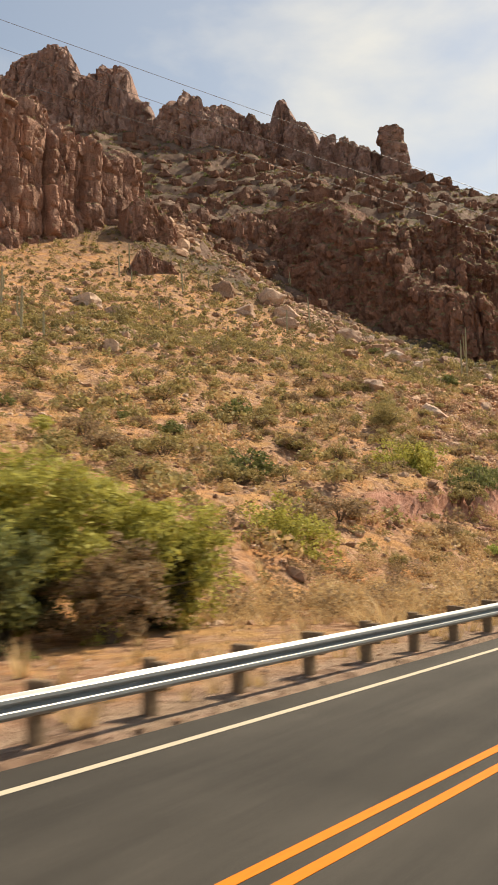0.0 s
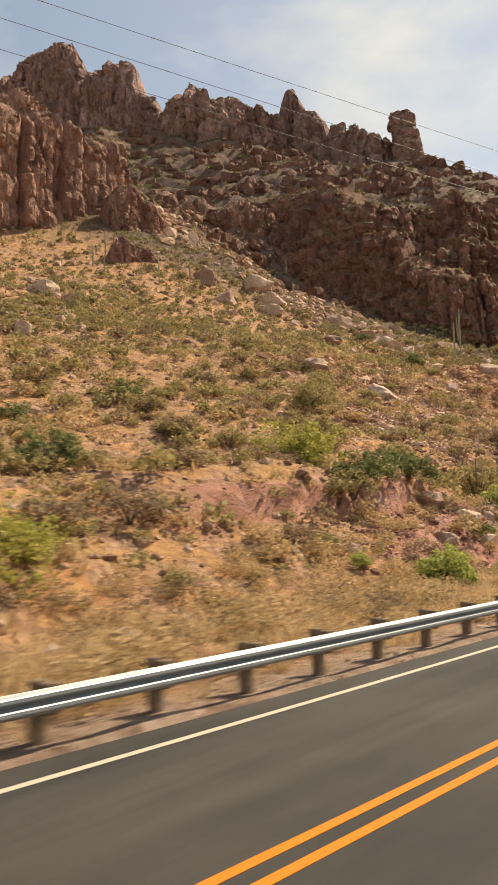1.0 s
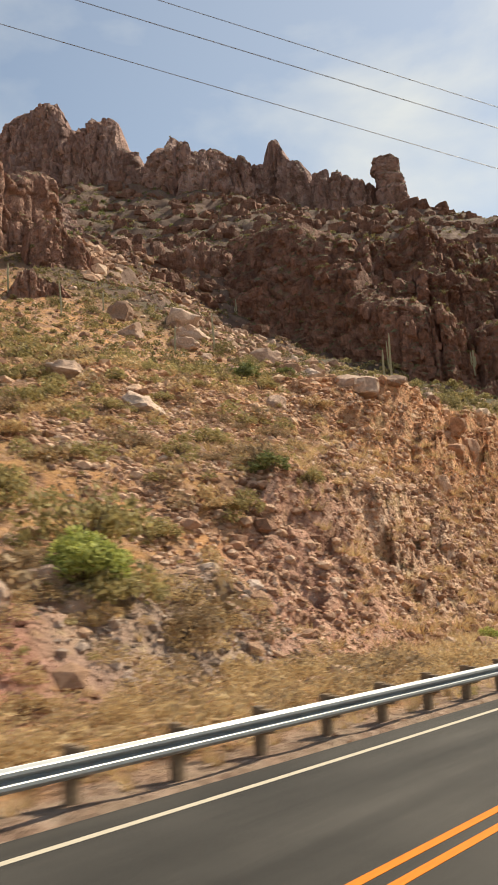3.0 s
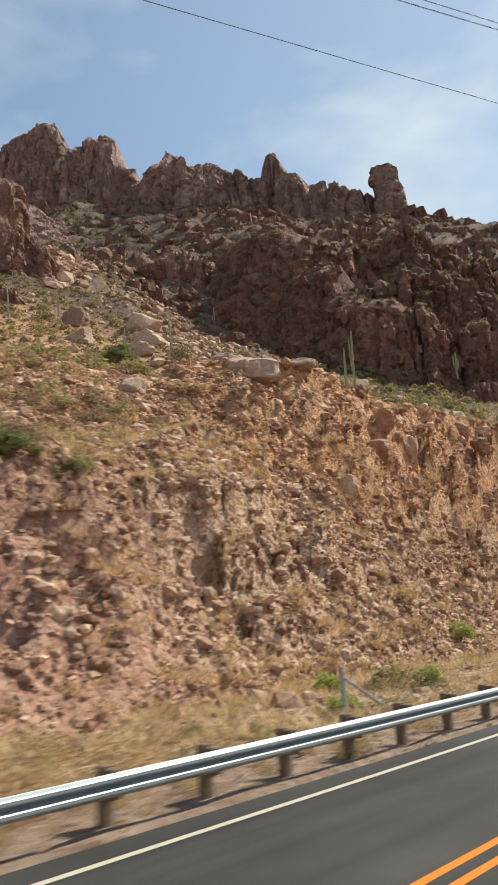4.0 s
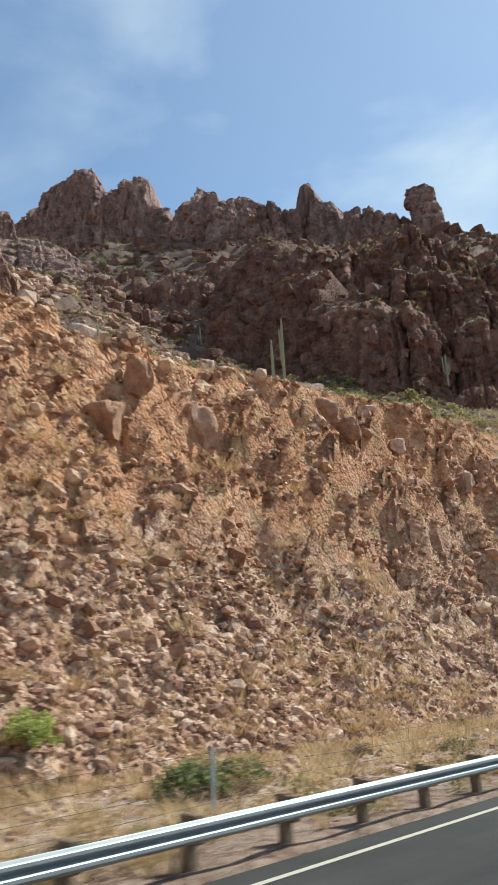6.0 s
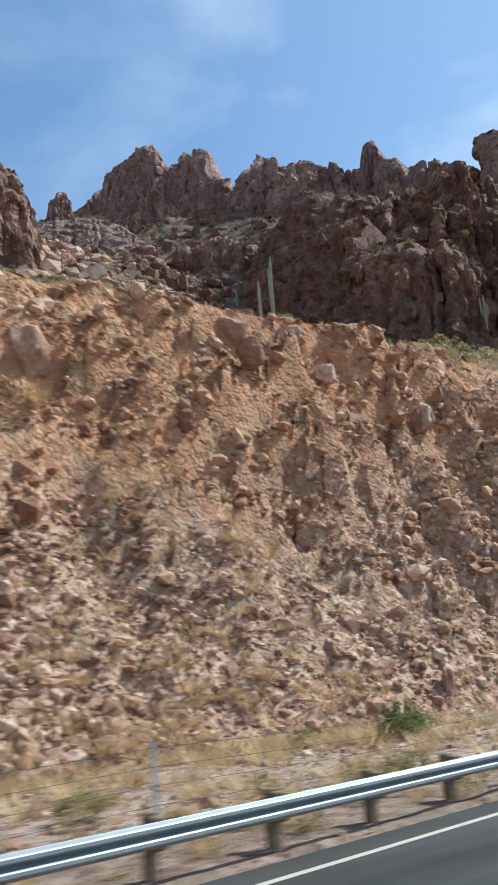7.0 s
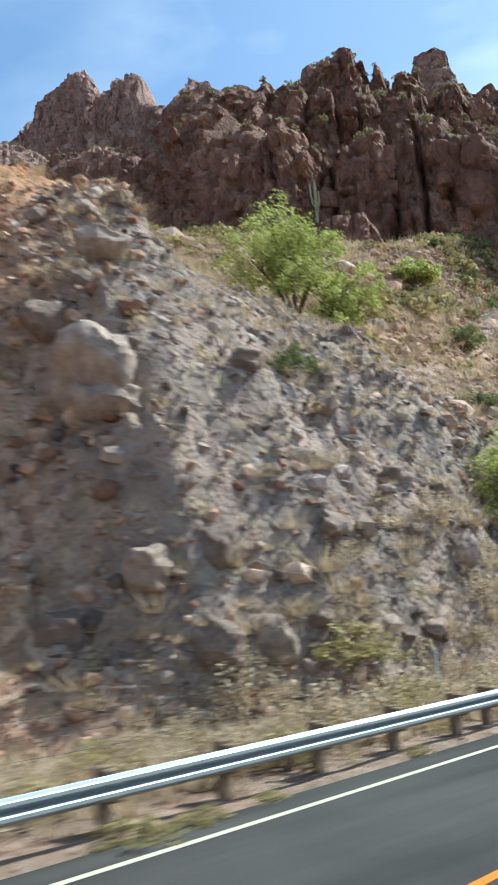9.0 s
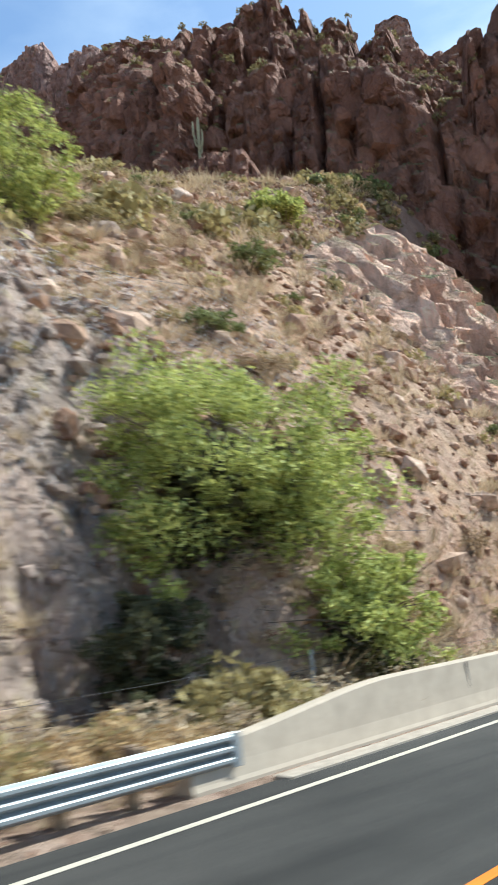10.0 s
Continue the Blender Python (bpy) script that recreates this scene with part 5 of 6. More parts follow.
# bushes that stand out: kind, x, y, width, height
MARKED = [("green", 66.2, 22.9, 3.4, 2.2), ("olive", 44, 31.3, 3, 1.7), ("olive", 62.4, 38.4, 4.2, 2), ("olive", 70.5, 31.0, 3.6, 2.6), ("bright", 53.8, 14.3, 2.6, 2.2),
          ("bright", 60.1, 13.5, 2.0, 1.4), ("bright", 72.4, 18.4, 3.0, 2.3), ("olive", 74.6, 20.8, 4.6, 3.6), ("olive", 74.5, 26.6, 3.0, 2.6), ("olive", 72, 34.2, 3, 2.2), ("bright", 121, 20.6, 1.7, 1.3),
          ("bright", 100.3, 16.3, 1.2, 0.9), ("bright", 92.6, 10.3, 1.2, 0.7), ("olive", 122.6, 13.8, 2.2, 1.3), ("green", 124.2, 14.6, 1.6, 1.0), ("green", 147, 18.0, 1.6, 1.4), ("olive", 148.3, 18.6, 1.8, 1.3), ("bright", 169, 24.2, 2.2, 1.7),
          ("bright", 160.9, 15.2, 1.1, 0.8), ("green", 180.8, 21.6, 1.9, 1.6), ("bright", 222.2, 47.3, 5, 3), ("green", 203.5, 30, 3, 1.8), ("green", 195.9, 23.9, 2.3, 1.6), ("olive", 188.2, 16.4, 1.7, 1.2), ("olive", 176.4, 15.9, 2.6, 1.4),
          ("bright", 51.5, 17.5, 1.1, 0.8), ("olive", 48.5, 36, 2.6, 1.6), ("green", 52.5, 44, 2.4, 1.5), ("olive", 112, 40.5, 3, 1.7), ("olive", 150, 36.5, 2.4, 1.2), ("olive", 158, 35.0, 2.6, 1.3), ("olive", 172.5, 33.5, 2.2, 1.4),
          ("straw", 185.5, 14.7, 2.6, 1.7), ("straw", 186.7, 13.9, 2.3, 1.3), ("straw", 184.2, 14.3, 2.2, 1.5), ("olive", 189.3, 15.4, 3.2, 2.5), ("straw", 189.1, 17.9, 2.6, 1.5), ("dry", 190.6, 16.6, 1.6, 1.0), ("olive", 101.2, 13.5, 2.2, 1.6), ("bright", 102.6, 13.0, 1.2, 0.9), ("green", 121.3, 13.2, 1.8, 1.3)]
MORE_MARKED = [('olive', 74.1, 27.5, 4.0, 2.3), ('green', 64.3, 21.0, 3.2, 1.9), ('olive', 177.3, 91.0, 4.0, 2.3), ('green', 90.3, 23.6, 2.2, 1.5), ('olive', 87.1, 22.9, 2.1, 1.8), ('olive', 90.9, 38.2, 2.6, 1.5), ('dry', 92.5, 27.7, 2.4, 1.8), ('straw', 66.8, 14.2, 1.7, 1.3), ('straw', 76.7, 15.5, 1.5, 1.3), ('olive', 92.8, 22.6, 1.7, 1.7), ('olive', 41.7, 31.3, 2.5, 2.1), ('dry', 62.9, 38.2, 3.5, 2.3), ('olive', 37.8, 36.4, 2.0, 1.5), ('olive', 34.0, 37.2, 3.1, 2.2), ('green', 65.7, 46.9, 2.8, 2.1), ('dry', 78.2, 47.6, 2.8, 2.3), ('green', 58.9, 21.0, 3.4, 2.3), ('olive', 61.5, 52.7, 4.0, 2.3), ('olive', 64.6, 35.2, 3.0, 2.3), ('dry', 41.0, 42.6, 3.3, 2.3), ('olive', 46.1, 29.2, 1.9, 1.5), ('green', 28.7, 16.1, 1.4, 0.8), ('olive', 85.5, 98.5, 4.0, 2.3), ('green', 183.0, 88.5, 4.0, 2.3), ('olive', 53.2, 62.0, 4.0, 2.3)]
for k, (kind, x, y, w, h) in enumerate(MARKED + MORE_MARKED):
    plant(kind, k, x, y, w, h, "marked bushes")
rng = np.random.default_rng(31)
kinds = ["olive"] * 10 + ["dry"] * 6 + ["green"] * 1 + ["straw"] * 3
for k in range(150):
    x = rng.uniform(34, 128)
    d = station(FOOT, x) + 1.5 + rng.random() ** 1.1 * 34
    if cut_share(x, d) > 0.25:
        d = float(station(AT_24, x)) + rng.uniform(1, 14)
    w = 1.2 + 2.2 * rng.random() ** 1.6
    plant(kinds[rng.integers(len(kinds))], int(rng.integers(99)), x, float(road_y(x) + d), w, w * rng.uniform(0.45, 0.75), "bushes on the dry slope")
for k in range(90):
    x = rng.uniform(182, 236)
    d = 12.5 + rng.random() * 32
    if grey_share(x, d) > 0.5:
        continue
    w = rng.uniform(1.0, 2.4)
    plant(["olive", "dry", "olive", "green"][k % 4], int(rng.integers(99)), x, float(road_y(x) + d), w, w * rng.uniform(0.45, 0.75), "bushes past the outcrop")
for k in range(46):
    x = rng.uniform(86, 190)
    d = 10.2 + rng.random() ** 1.3 * (float(station(FOOT, x)) - 10)
    w = rng.uniform(0.5, 1.3)
    plant(["olive", "dry"][k % 2], int(rng.integers(99)), x, float(road_y(x) + d), w, w * rng.uniform(0.5, 0.8), "tufts behind the guardrail")


def scrub_cover(name, x, y, sizes, material, label, seed, blades=22, z=None, leaf=1.0):
    """Low far scrub: a few dozen leaves a bush, in one mesh."""
    rng = np.random.default_rng(seed)
    at = np.stack([x, y, (land(x, y) if z is None else z) + sizes * 0.08], -1)
    n = len(at)
    off = rng.normal(size=(n, blades, 3))
    off *= rng.random((n, blades, 1)) ** 0.35 / np.linalg.norm(off, axis=2)[..., None]
    off[:, :, 2] = np.abs(off[:, :, 2])
    off = off * [0.6, 0.6, 0.62]
    c = (at[:, None] + off * sizes[:, None, None]).reshape(-1, 3)
    m = turns(n * blades, rng)
    s = (np.repeat(sizes, blades) * rng.uniform(0.16, 0.34, n * blades))[:, None] * leaf
    a, b = m[:, :, 0] * s, m[:, :, 1] * s * 0.6
    pts = np.stack([c - a, c + b, c + a, c - b], 1).reshape(-1, 3)
    return tagged(new(name, sheet_mesh(name, pts, np.arange(len(pts)).reshape(-1, 4), material)), label, "scrub", kind="stuff")


def open_ground(x, d):
    """Leaves the bare patch before the flat-topped outcrop free of bushes."""
    y = road_y(x) + d
    return (x < 211) | (x > 232) | (y < 44) | (y > 63)


def draw_places(n, x0, x1, y0, y1, lift=0.0):
    x, y = rng.uniform(x0, x1, n), rng.uniform(y0, y1, n)
    keep = y - road_y(x) > station(AT_24, x) + 1 + lift
    return x[keep], y[keep]


x = rng.uniform(45, 150, 620)
d = station(FOOT, x) + 24 + rng.random(620) ** 1.1 * 85
keep = cut_share(x, d) < 0.1
scrub_cover("hill_bushes", x[keep], (road_y(x) + d)[keep], lognormal(keep.sum(), 1.25, 0.25, 0.8, 2.2), LEAF_OLIVE, "rounded olive bushes over the upper slope", 49, 150, leaf=0.42)
x = rng.uniform(45, 235, 420)
d = station(AT_24, x) + 4 + rng.random(420) * 90
scrub_cover("hill_bushes", x, road_y(x) + d, lognormal(len(x), 1.15, 0.25, 0.8, 2.0), LEAF_DRY, "rounded brown bushes over the upper slope", 50, 120, leaf=0.45)
x = rng.uniform(196, 240, 150)
d = 28 + rng.random(150) * 52
keep = open_ground(x, d)
x, d = x[keep], d[keep]
scrub_cover("hill_bushes", x, road_y(x) + d, lognormal(len(x), 1.7, 0.3, 0.9, 2.8), LEAF_OLIVE, "rounded olive-tan bushes below the dark cliff", 57, 170, leaf=0.45)
x = rng.uniform(222, 256, 90)
d = 33 + rng.random(90) * 20
keep = open_ground(x, d)
x, d = x[keep], d[keep]
scrub_cover("hill_bushes", x, road_y(x) + d, lognormal(len(x), 1.3, 0.3, 0.8, 2.4), LEAF_GREEN, "green bushes at the foot of the dark cliff", 58, 100, leaf=0.6)
x = rng.uniform(192, 246, 420)
d = 27 + rng.random(420) * 55
keep = open_ground(x, d)
x, d = x[keep], d[keep]
scrub_cover("hill_bushes", x, road_y(x) + d, lognormal(len(x), 0.95, 0.35, 0.5, 2.0), LEAF_SCRUB, "olive bushes between the cut and the dark cliff", 62, 70, leaf=0.6)
for leaf_, n_, seed_, label_ in ((STRAW, 520, 63, "rounded straw-coloured bushes on the dry slope"), (LEAF_OLIVE, 380, 64, "rounded olive bushes low on the dry slope"), (LEAF_DRY, 260, 65, "rounded dull brown bushes on the dry slope")):
    x = rng.uniform(30, 130, n_)
    d = station(FOOT, x) + 2 + rng.random(n_) * 50
    keep = cut_share(x, d) < 0.2
    scrub_cover("hill_bushes", x[keep], (road_y(x) + d)[keep], lognormal(keep.sum(), 1.05, 0.35, 0.5, 2.2), leaf_, label_, seed_, 115, leaf=0.36)
for leaf_, n_, seed_, label_ in ((LEAF_GREEN, 60, 66, "dark green bushes crowding the foot of the cliff"), (STRAW, 90, 67, "straw-coloured bushes crowding the foot of the cliff"), (LEAF_OLIVE, 90, 68, "olive bushes crowding the foot of the cliff")):
    x, y = rng.uniform(232, 254, n_), rng.uniform(38, 58, n_)
    scrub_cover("hill_bushes", x, y, lognormal(n_, 1.1, 0.3, 0.6, 2.0), leaf_, label_, seed_, 100, leaf=0.5)
for leaf_, n_, seed_, label_ in ((LEAF_GREEN, 420, 33, "dark green brush filling the saddle below the peaks"), (LEAF_SCRUB, 520, 34, "olive brush filling the saddle below the peaks")):
    x, y = rng.uniform(232, 372, n_), rng.uniform(215, 372, n_)
    keep = np.abs(y - 215 - (x - 232) * 1.15) < 46
    scrub_cover("saddle_brush", x[keep], y[keep], lognormal(keep.sum(), 2.2, 0.35, 1.0, 4.5), leaf_, label_, seed_, 60, leaf=0.5)
for leaf_, n_, seed_, label_ in ((LEAF_OLIVE, 75, 35, "broad olive-tan bushes standing out on the upper slope"), (LEAF_SCRUB, 60, 36, "broad dull green bushes standing out on the upper slope")):
    x, y = draw_places(n_, 40, 200, 38, 150)
    scrub_cover("hill_bushes", x, y, lognormal(len(x), 2.5, 0.25, 1.6, 4.2), leaf_, label_, seed_, 420, leaf=0.2)
x, y = draw_places(900, 55, 205, 48, 172)
scrub_cover("hill_bushes", x, y, lognormal(len(x), 1.05, 0.3, 0.5, 2.0), LEAF_SCRUB, "olive bushes under the tall cliff", 61, 60, leaf=0.65)
spots = np.concatenate([q for q, c in LEDGE_SPOTS])
near = spots[:, 0] < 330
for where_, leaf_, name_, size_ in ((near, LEAF_SCRUB, "olive bushes growing on ledges of the cliffs", 0.8), (~near, LEAF_SCRUB, "olive bushes growing on ledges of the peaks", 1.2)):
    q = spots[where_]
    scrub_cover("ledge_bushes", q[:, 0], q[:, 1], lognormal(len(q), size_, 0.4, 0.4, 3.0), leaf_, name_, 56, 60, z=q[:, 2], leaf=0.6)
x = rng.uniform(25, 130, 900)
d = station(FOOT, x) + 1 + rng.random(900) ** 1.1 * 95
keep = cut_share(x, d) < 0.3
scrub_cover("slope_scrub", x[keep], (road_y(x) + d)[keep], lognormal(keep.sum(), 0.5, 0.35, 0.2, 1.1), LEAF_OLIVE, "low olive scrub all over the dry slope", 45, 64, leaf=0.45)
x = rng.uniform(25, 130, 700)
d = station(FOOT, x) + 1 + rng.random(700) ** 1.1 * 95
keep = cut_share(x, d) < 0.3
scrub_cover("slope_scrub", x[keep], (road_y(x) + d)[keep], lognormal(keep.sum(), 0.45, 0.35, 0.2, 1.0), LEAF_DRY, "low brown scrub all over the dry slope", 46, 64, leaf=0.45)
x = rng.uniform(186, 240, 700)
d = 15 + rng.random(700) * 45
scrub_cover("slope_scrub", x, road_y(x) + d, lognormal(len(x), 0.5, 0.4, 0.2, 1.2), LEAF_OLIVE, "low olive scrub past the outcrop", 47, 60, leaf=0.55)
x = rng.uniform(166, 200, 420)
d = station(FOOT, x) - 2 + rng.random(420) ** 1.5 * 14
scrub_cover("slope_scrub", x, road_y(x) + d, lognormal(len(x), 0.35, 0.4, 0.15, 0.8), STRAW_PALE, "straw-coloured tufts in the netted rock", 48, 50, leaf=0.5)
for leaf_, n_, size_, seed_, label_ in ((LEAF_SCRUB, 1600, 1.1, 41, "olive scrub dotted over the upper slope"), (LEAF_OLIVE, 1700, 1.15, 38, "tan-olive scrub over the upper slope"), (STRAW, 700, 0.8, 39, "straw-coloured brush over the upper slope"), (LEAF_DRY, 1100, 0.8, 42, "brown scrub dotted over the upper slope")):
    x, y = draw_places(n_, 50, 250, 40, 205)
    scrub_cover("far_scrub", x, y, lognormal(len(x), size_, 0.4, 0.35, 2.2), leaf_, label_, seed_, 36, leaf=0.6)
x, y = draw_places(5000, 225, 470, 60, 400)
scrub_cover("mountain_scrub", x, y, lognormal(len(x), 1.1, 0.45, 0.5, 3.0), LEAF_SCRUB, "olive scrub on the ledges of the mountain", 43, 18, leaf=0.8)
x, y = draw_places(700, 230, 470, 60, 400)
scrub_cover("mountain_scrub", x, y, lognormal(len(x), 1.5, 0.4, 0.6, 3.2), LEAF_GREEN, "green scrub on the ledges of the mountain", 44)


def grass(name, x, y, tall, material, label, seed, blades=14, thin=0.05, spread_=0.3, low=0.0):
    """Tufts of thin bent blades in one mesh."""
    rng = np.random.default_rng(seed)
    n = len(x)
    base = np.stack([x, y, land(x, y) - 0.03], -1)
    turn = rng.uniform(0, 2 * np.pi, (n, blades))
    lean_ = rng.uniform(0.15, 0.85 + low, (n, blades)) * tall[:, None]
    h = rng.uniform(0.6 - 0.35 * low, 1.15 - 0.4 * low, (n, blades)) * tall[:, None]
    foot = base[:, None] + np.stack([np.cos(turn), np.sin(turn), turn * 0], -1) * rng.uniform(0, spread_, (n, blades, 1)) * tall[:, None, None]
    tip = foot + np.stack([np.cos(turn) * lean_, np.sin(turn) * lean_, h], -1)
    side = np.stack([-np.sin(turn), np.cos(turn), turn * 0], -1) * (thin * tall[:, None, None])
    pts = np.stack([foot - side, foot + side, tip], 2).reshape(-1, 3)
    return tagged(new(name, sheet_mesh(name, pts, np.arange(len(pts)).reshape(-1, 3), material)), label, "grass", kind="stuff")


for leaf_, n_, x0_, x1_, seed_, label_ in ((STRAW, 1800, 0, 156, 51, "dry straw-coloured grass behind the guardrail"), (STRAW_PALE, 500, 156, 190, 50, "pale dry grass behind the guardrail")):
    x = rng.uniform(x0_, x1_, n_)
    d = 9.7 + rng.random(n_) ** 1.2 * (station(FOOT, x) - 8.5)
    grass("dry_grass", x, road_y(x) + d, lognormal(n_, 0.3, 0.35, 0.12, 0.75), leaf_, label_, seed_, 16)
x = rng.uniform(20, 125, 6500)
d = station(FOOT, x) + rng.random(6500) ** 1.1 * 80
keep = cut_share(x, d) < 0.5
grass("dry_grass", x[keep], (road_y(x) + d)[keep], lognormal(keep.sum(), 0.33, 0.35, 0.15, 0.8), STRAW, "dry straw-coloured grass on the slope", 52, 12)
p, d = cut_places(3800, 84, 205, 0.02, 0.95)
grass("dry_grass", p[:, 0], p[:, 1], lognormal(len(p), 0.24, 0.4, 0.1, 0.6), STRAW, "dry grass tufts on the road cut", 53, 12)
x = rng.uniform(118, 225, 3800)
d = station(AT_24, x) - 0.8 + rng.random(3800) ** 1.6 * 22
grass("dry_grass", x, road_y(x) + d, lognormal(len(x), 0.34, 0.35, 0.15, 0.7), STRAW, "dry grass along the rim of the cut", 54, 12)
x = rng.uniform(180, 238, 5200)
d = 12 + rng.random(5200) * 38
grass("dry_grass", x, road_y(x) + d, lognormal(len(x), 0.34, 0.35, 0.15, 0.8), STRAW_PALE, "dry grass on the slope past the outcrop", 55, 12)


def brush(n, x0, x1, d0, d1, size, label, seed, limit=2.0, straw=STRAW):
    """Rounded tufts of dry stalks."""
    x = rng.uniform(x0, x1, n)
    d = d0 + rng.random(n) * (d1 - d0 if np.isscalar(d1) else 0) if np.isscalar(d1) else d0 + rng.random(n) * (d1(x) - d0)
    keep = grey_share(x, d) < limit
    x, d = x[keep], d[keep]
    grass("dry_brush", x, road_y(x) + d, lognormal(len(x), size, 0.35, size * 0.4, size * 2), straw, label, seed, 54, 0.03, 0.7, 0.6)


brush(1500, 182, 240, 12.5, 52, 0.55, "straw-coloured dry brush past the outcrop", 71, 0.6, STRAW_PALE)
brush(700, 158, 200, 10.8, lambda x: station(FOOT, x) + 1.5, 0.5, "straw-coloured dry brush below the outcrop", 72, 2.0, STRAW_PALE)
for n_, x0_, x1_, reach_, seed_, leaf_, label_ in ((230, 162, 200, 4.2, 78, STRAW_PALE, "rounded straw-coloured brush crowding the fence"), (60, 160, 200, 3.6, 80, LEAF_OLIVE, "rounded olive brush crowding the fence"), (420, 22, 84, 12.5, 79, STRAW, "rounded straw-coloured brush on the first slope"), (110, 22, 84, 13, 81, LEAF_DRY, "rounded brown brush on the first slope")):
    x = rng.uniform(x0_, x1_, n_)
    scrub_cover("dry_brush", x, road_y(x) + 10.7 + rng.random(n_) * reach_, lognormal(n_, 0.9, 0.35, 0.45, 1.7), leaf_, label_, seed_, 330, leaf=0.17)
for leaf_, n_, seed_, label_ in ((LEAF_OLIVE, 120, 82, "low olive weeds along the guardrail"), (STRAW, 130, 83, "low straw-coloured weeds along the guardrail")):
    x = rng.uniform(70, 188, n_)
    scrub_cover("weeds", x, road_y(x) + 9.6 + rng.random(n_) ** 1.3 * 4, lognormal(n_, 0.45, 0.35, 0.2, 0.9), leaf_, label_, seed_, 120, leaf=0.28)
brush(260, 20, 60, 10.4, 20, 0.6, "straw-coloured dry brush behind the guardrail", 73)
brush(380, 84, 160, 10.8, lambda x: station(FOOT, x) + 2, 0.55, "straw-coloured dry brush below the cut", 74)
brush(480, 164, 204, 13.5, 32, 0.36, "straw-coloured tufts on the netted outcrop", 75, 2.0, STRAW_PALE)

brush(300, 148, 184, 14, 29, 0.38, "straw-coloured tufts between the cut and the outcrop", 76, 2.0, STRAW_PALE)
brush(1150, 90, 150, 20, 34, 0.5, "straw-coloured tufts low on the cut", 77)


def tree(name, x, y, crown, radius, tall, leaf, label, seed, clumps=70, count=70, leaf_size=0.09, stems=5, airy=0.5, shade_leaf=None):
    """A many-stemmed desert tree: forked limbs from the root, leaf clumps on the twigs."""
    rng = np.random.default_rng(seed)
    z = float(land(x, y))
    root = tagged(new(name), label, "tree")
    root.matrix_world = pose(x, y, z)
    centres, radii = [], []
    cx, cy = crown[0] - x, crown[1] - y
    cz = crown[2] - z
    for k in range(stems):
        turn = 2 * math.pi * (k + 0.6 * rng.random()) / stems
        reach = Vector((cx + math.cos(turn) * radius * 0.55, cy + math.sin(turn) * radius * 0.55, cz * rng.uniform(0.8, 1.15)))
        mid = reach * 0.45 + Vector((rng.normal(0, 0.15), rng.normal(0, 0.15), 0.15 * cz))
        bm = bmesh.new()
        tube(bm, [(0, 0, -0.2), tuple(reach * 0.15), tuple(mid), tuple(reach)], [0.13, 0.11, 0.075, 0.03], 6)
        limb = part("limb", bm, BARK, root)
        for _ in range(4):
            tip = mid.lerp(reach, rng.uniform(0.2, 1.0)) + Vector((rng.normal(0, radius * 0.38), rng.normal(0, radius * 0.38), rng.normal(0.1 * tall, tall * 0.16)))
            start = mid.lerp(reach, rng.uniform(0.0, 0.6))
            bm = bmesh.new()
            tube(bm, [tuple(start), tuple(start.lerp(tip, 0.5) + Vector((0, 0, 0.1))), tuple(tip)], [0.04, 0.025, 0.01], 4)
            part("branch", bm, BARK, limb)
    for k in range(clumps):
        v = rng.normal(size=3)
        v = v / np.linalg.norm(v) * rng.uniform(airy, 1.0)
        lump = 1 + 0.3 * math.sin(3 * math.atan2(v[1], v[0]) + seed) * abs(v[2] - 0.3)
        centres.append((cx + v[0] * radius * lump, cy + v[1] * radius * lump, cz + v[2] * tall * 0.5 * lump))
        radii.append(radius * rng.uniform(0.10, 0.25))
    ob = new("crown", leaf_cloud("crown", centres, radii, count, leaf_size, leaf, rng, 0.75))
    ob.parent = root
    # added dark leaves inside the crown paint its inner shade
    if shade_leaf:
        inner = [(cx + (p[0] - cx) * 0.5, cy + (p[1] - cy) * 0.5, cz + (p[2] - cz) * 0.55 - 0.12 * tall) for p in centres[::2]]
        ob = new("inner_foliage", leaf_cloud("inner_foliage", inner, radius * 0.2, count, leaf_size * 1.3, shade_leaf, rng, 0.75))
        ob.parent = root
    return root


tree("mesquite_tree", 14.4, 18.2, (14.2, 18.2, 2.7), 3.1, 5.8, LEAF_MESQUITE, "yellow-green mesquite leaning over the dry bank", 61, 240, 150, 0.08, airy=0.4, shade_leaf=LEAF_SHADE)
tree("mesquite_tree", 18.6, 17.0, (18.8, 16.9, 2.0), 2.5, 4.6, LEAF_MESQUITE, "yellow-green mesquite beside the guardrail", 62, 220, 140, 0.08, airy=0.4, shade_leaf=LEAF_SHADE)
tree("mesquite_tree", 11.6, 16.6, (11.6, 16.6, 1.8), 2.3, 4.2, LEAF_GREEN, "dark green mesquite thicket beside the guardrail", 60, 170, 120, 0.085, airy=0.3, shade_leaf=LEAF_SHADE)
tree("bare_bush", 15.8, 15.6, (15.8, 15.5, 1.4), 1.7, 3.2, LEAF_DRY, "grey-brown half-dead bush among the mesquites", 63, 110, 100, 0.06, airy=0.15)
tree("mesquite_tree", 61.7, 27.4, (61.7, 27.3, 7.9), 3.4, 5.2, LEAF_MESQUITE, "spreading olive-green mesquite on the dry slope", 69, 200, 60, 0.12, airy=0.15)
tree("mesquite_tree", 78.3, 36.9, (78.3, 36.7, 15.0), 2.9, 4.6, LEAF_OLIVE, "wispy olive mesquite on the dry slope", 70, 120, 60, 0.10, airy=0.15)
tree("palo_verde", 35.4, 22.6, (35.2, 22.5, 2.6), 3.0, 4.2, LEAF_MESQUITE, "airy yellow-green palo verde above the road", 64, 150, 60, 0.10, airy=0.2)
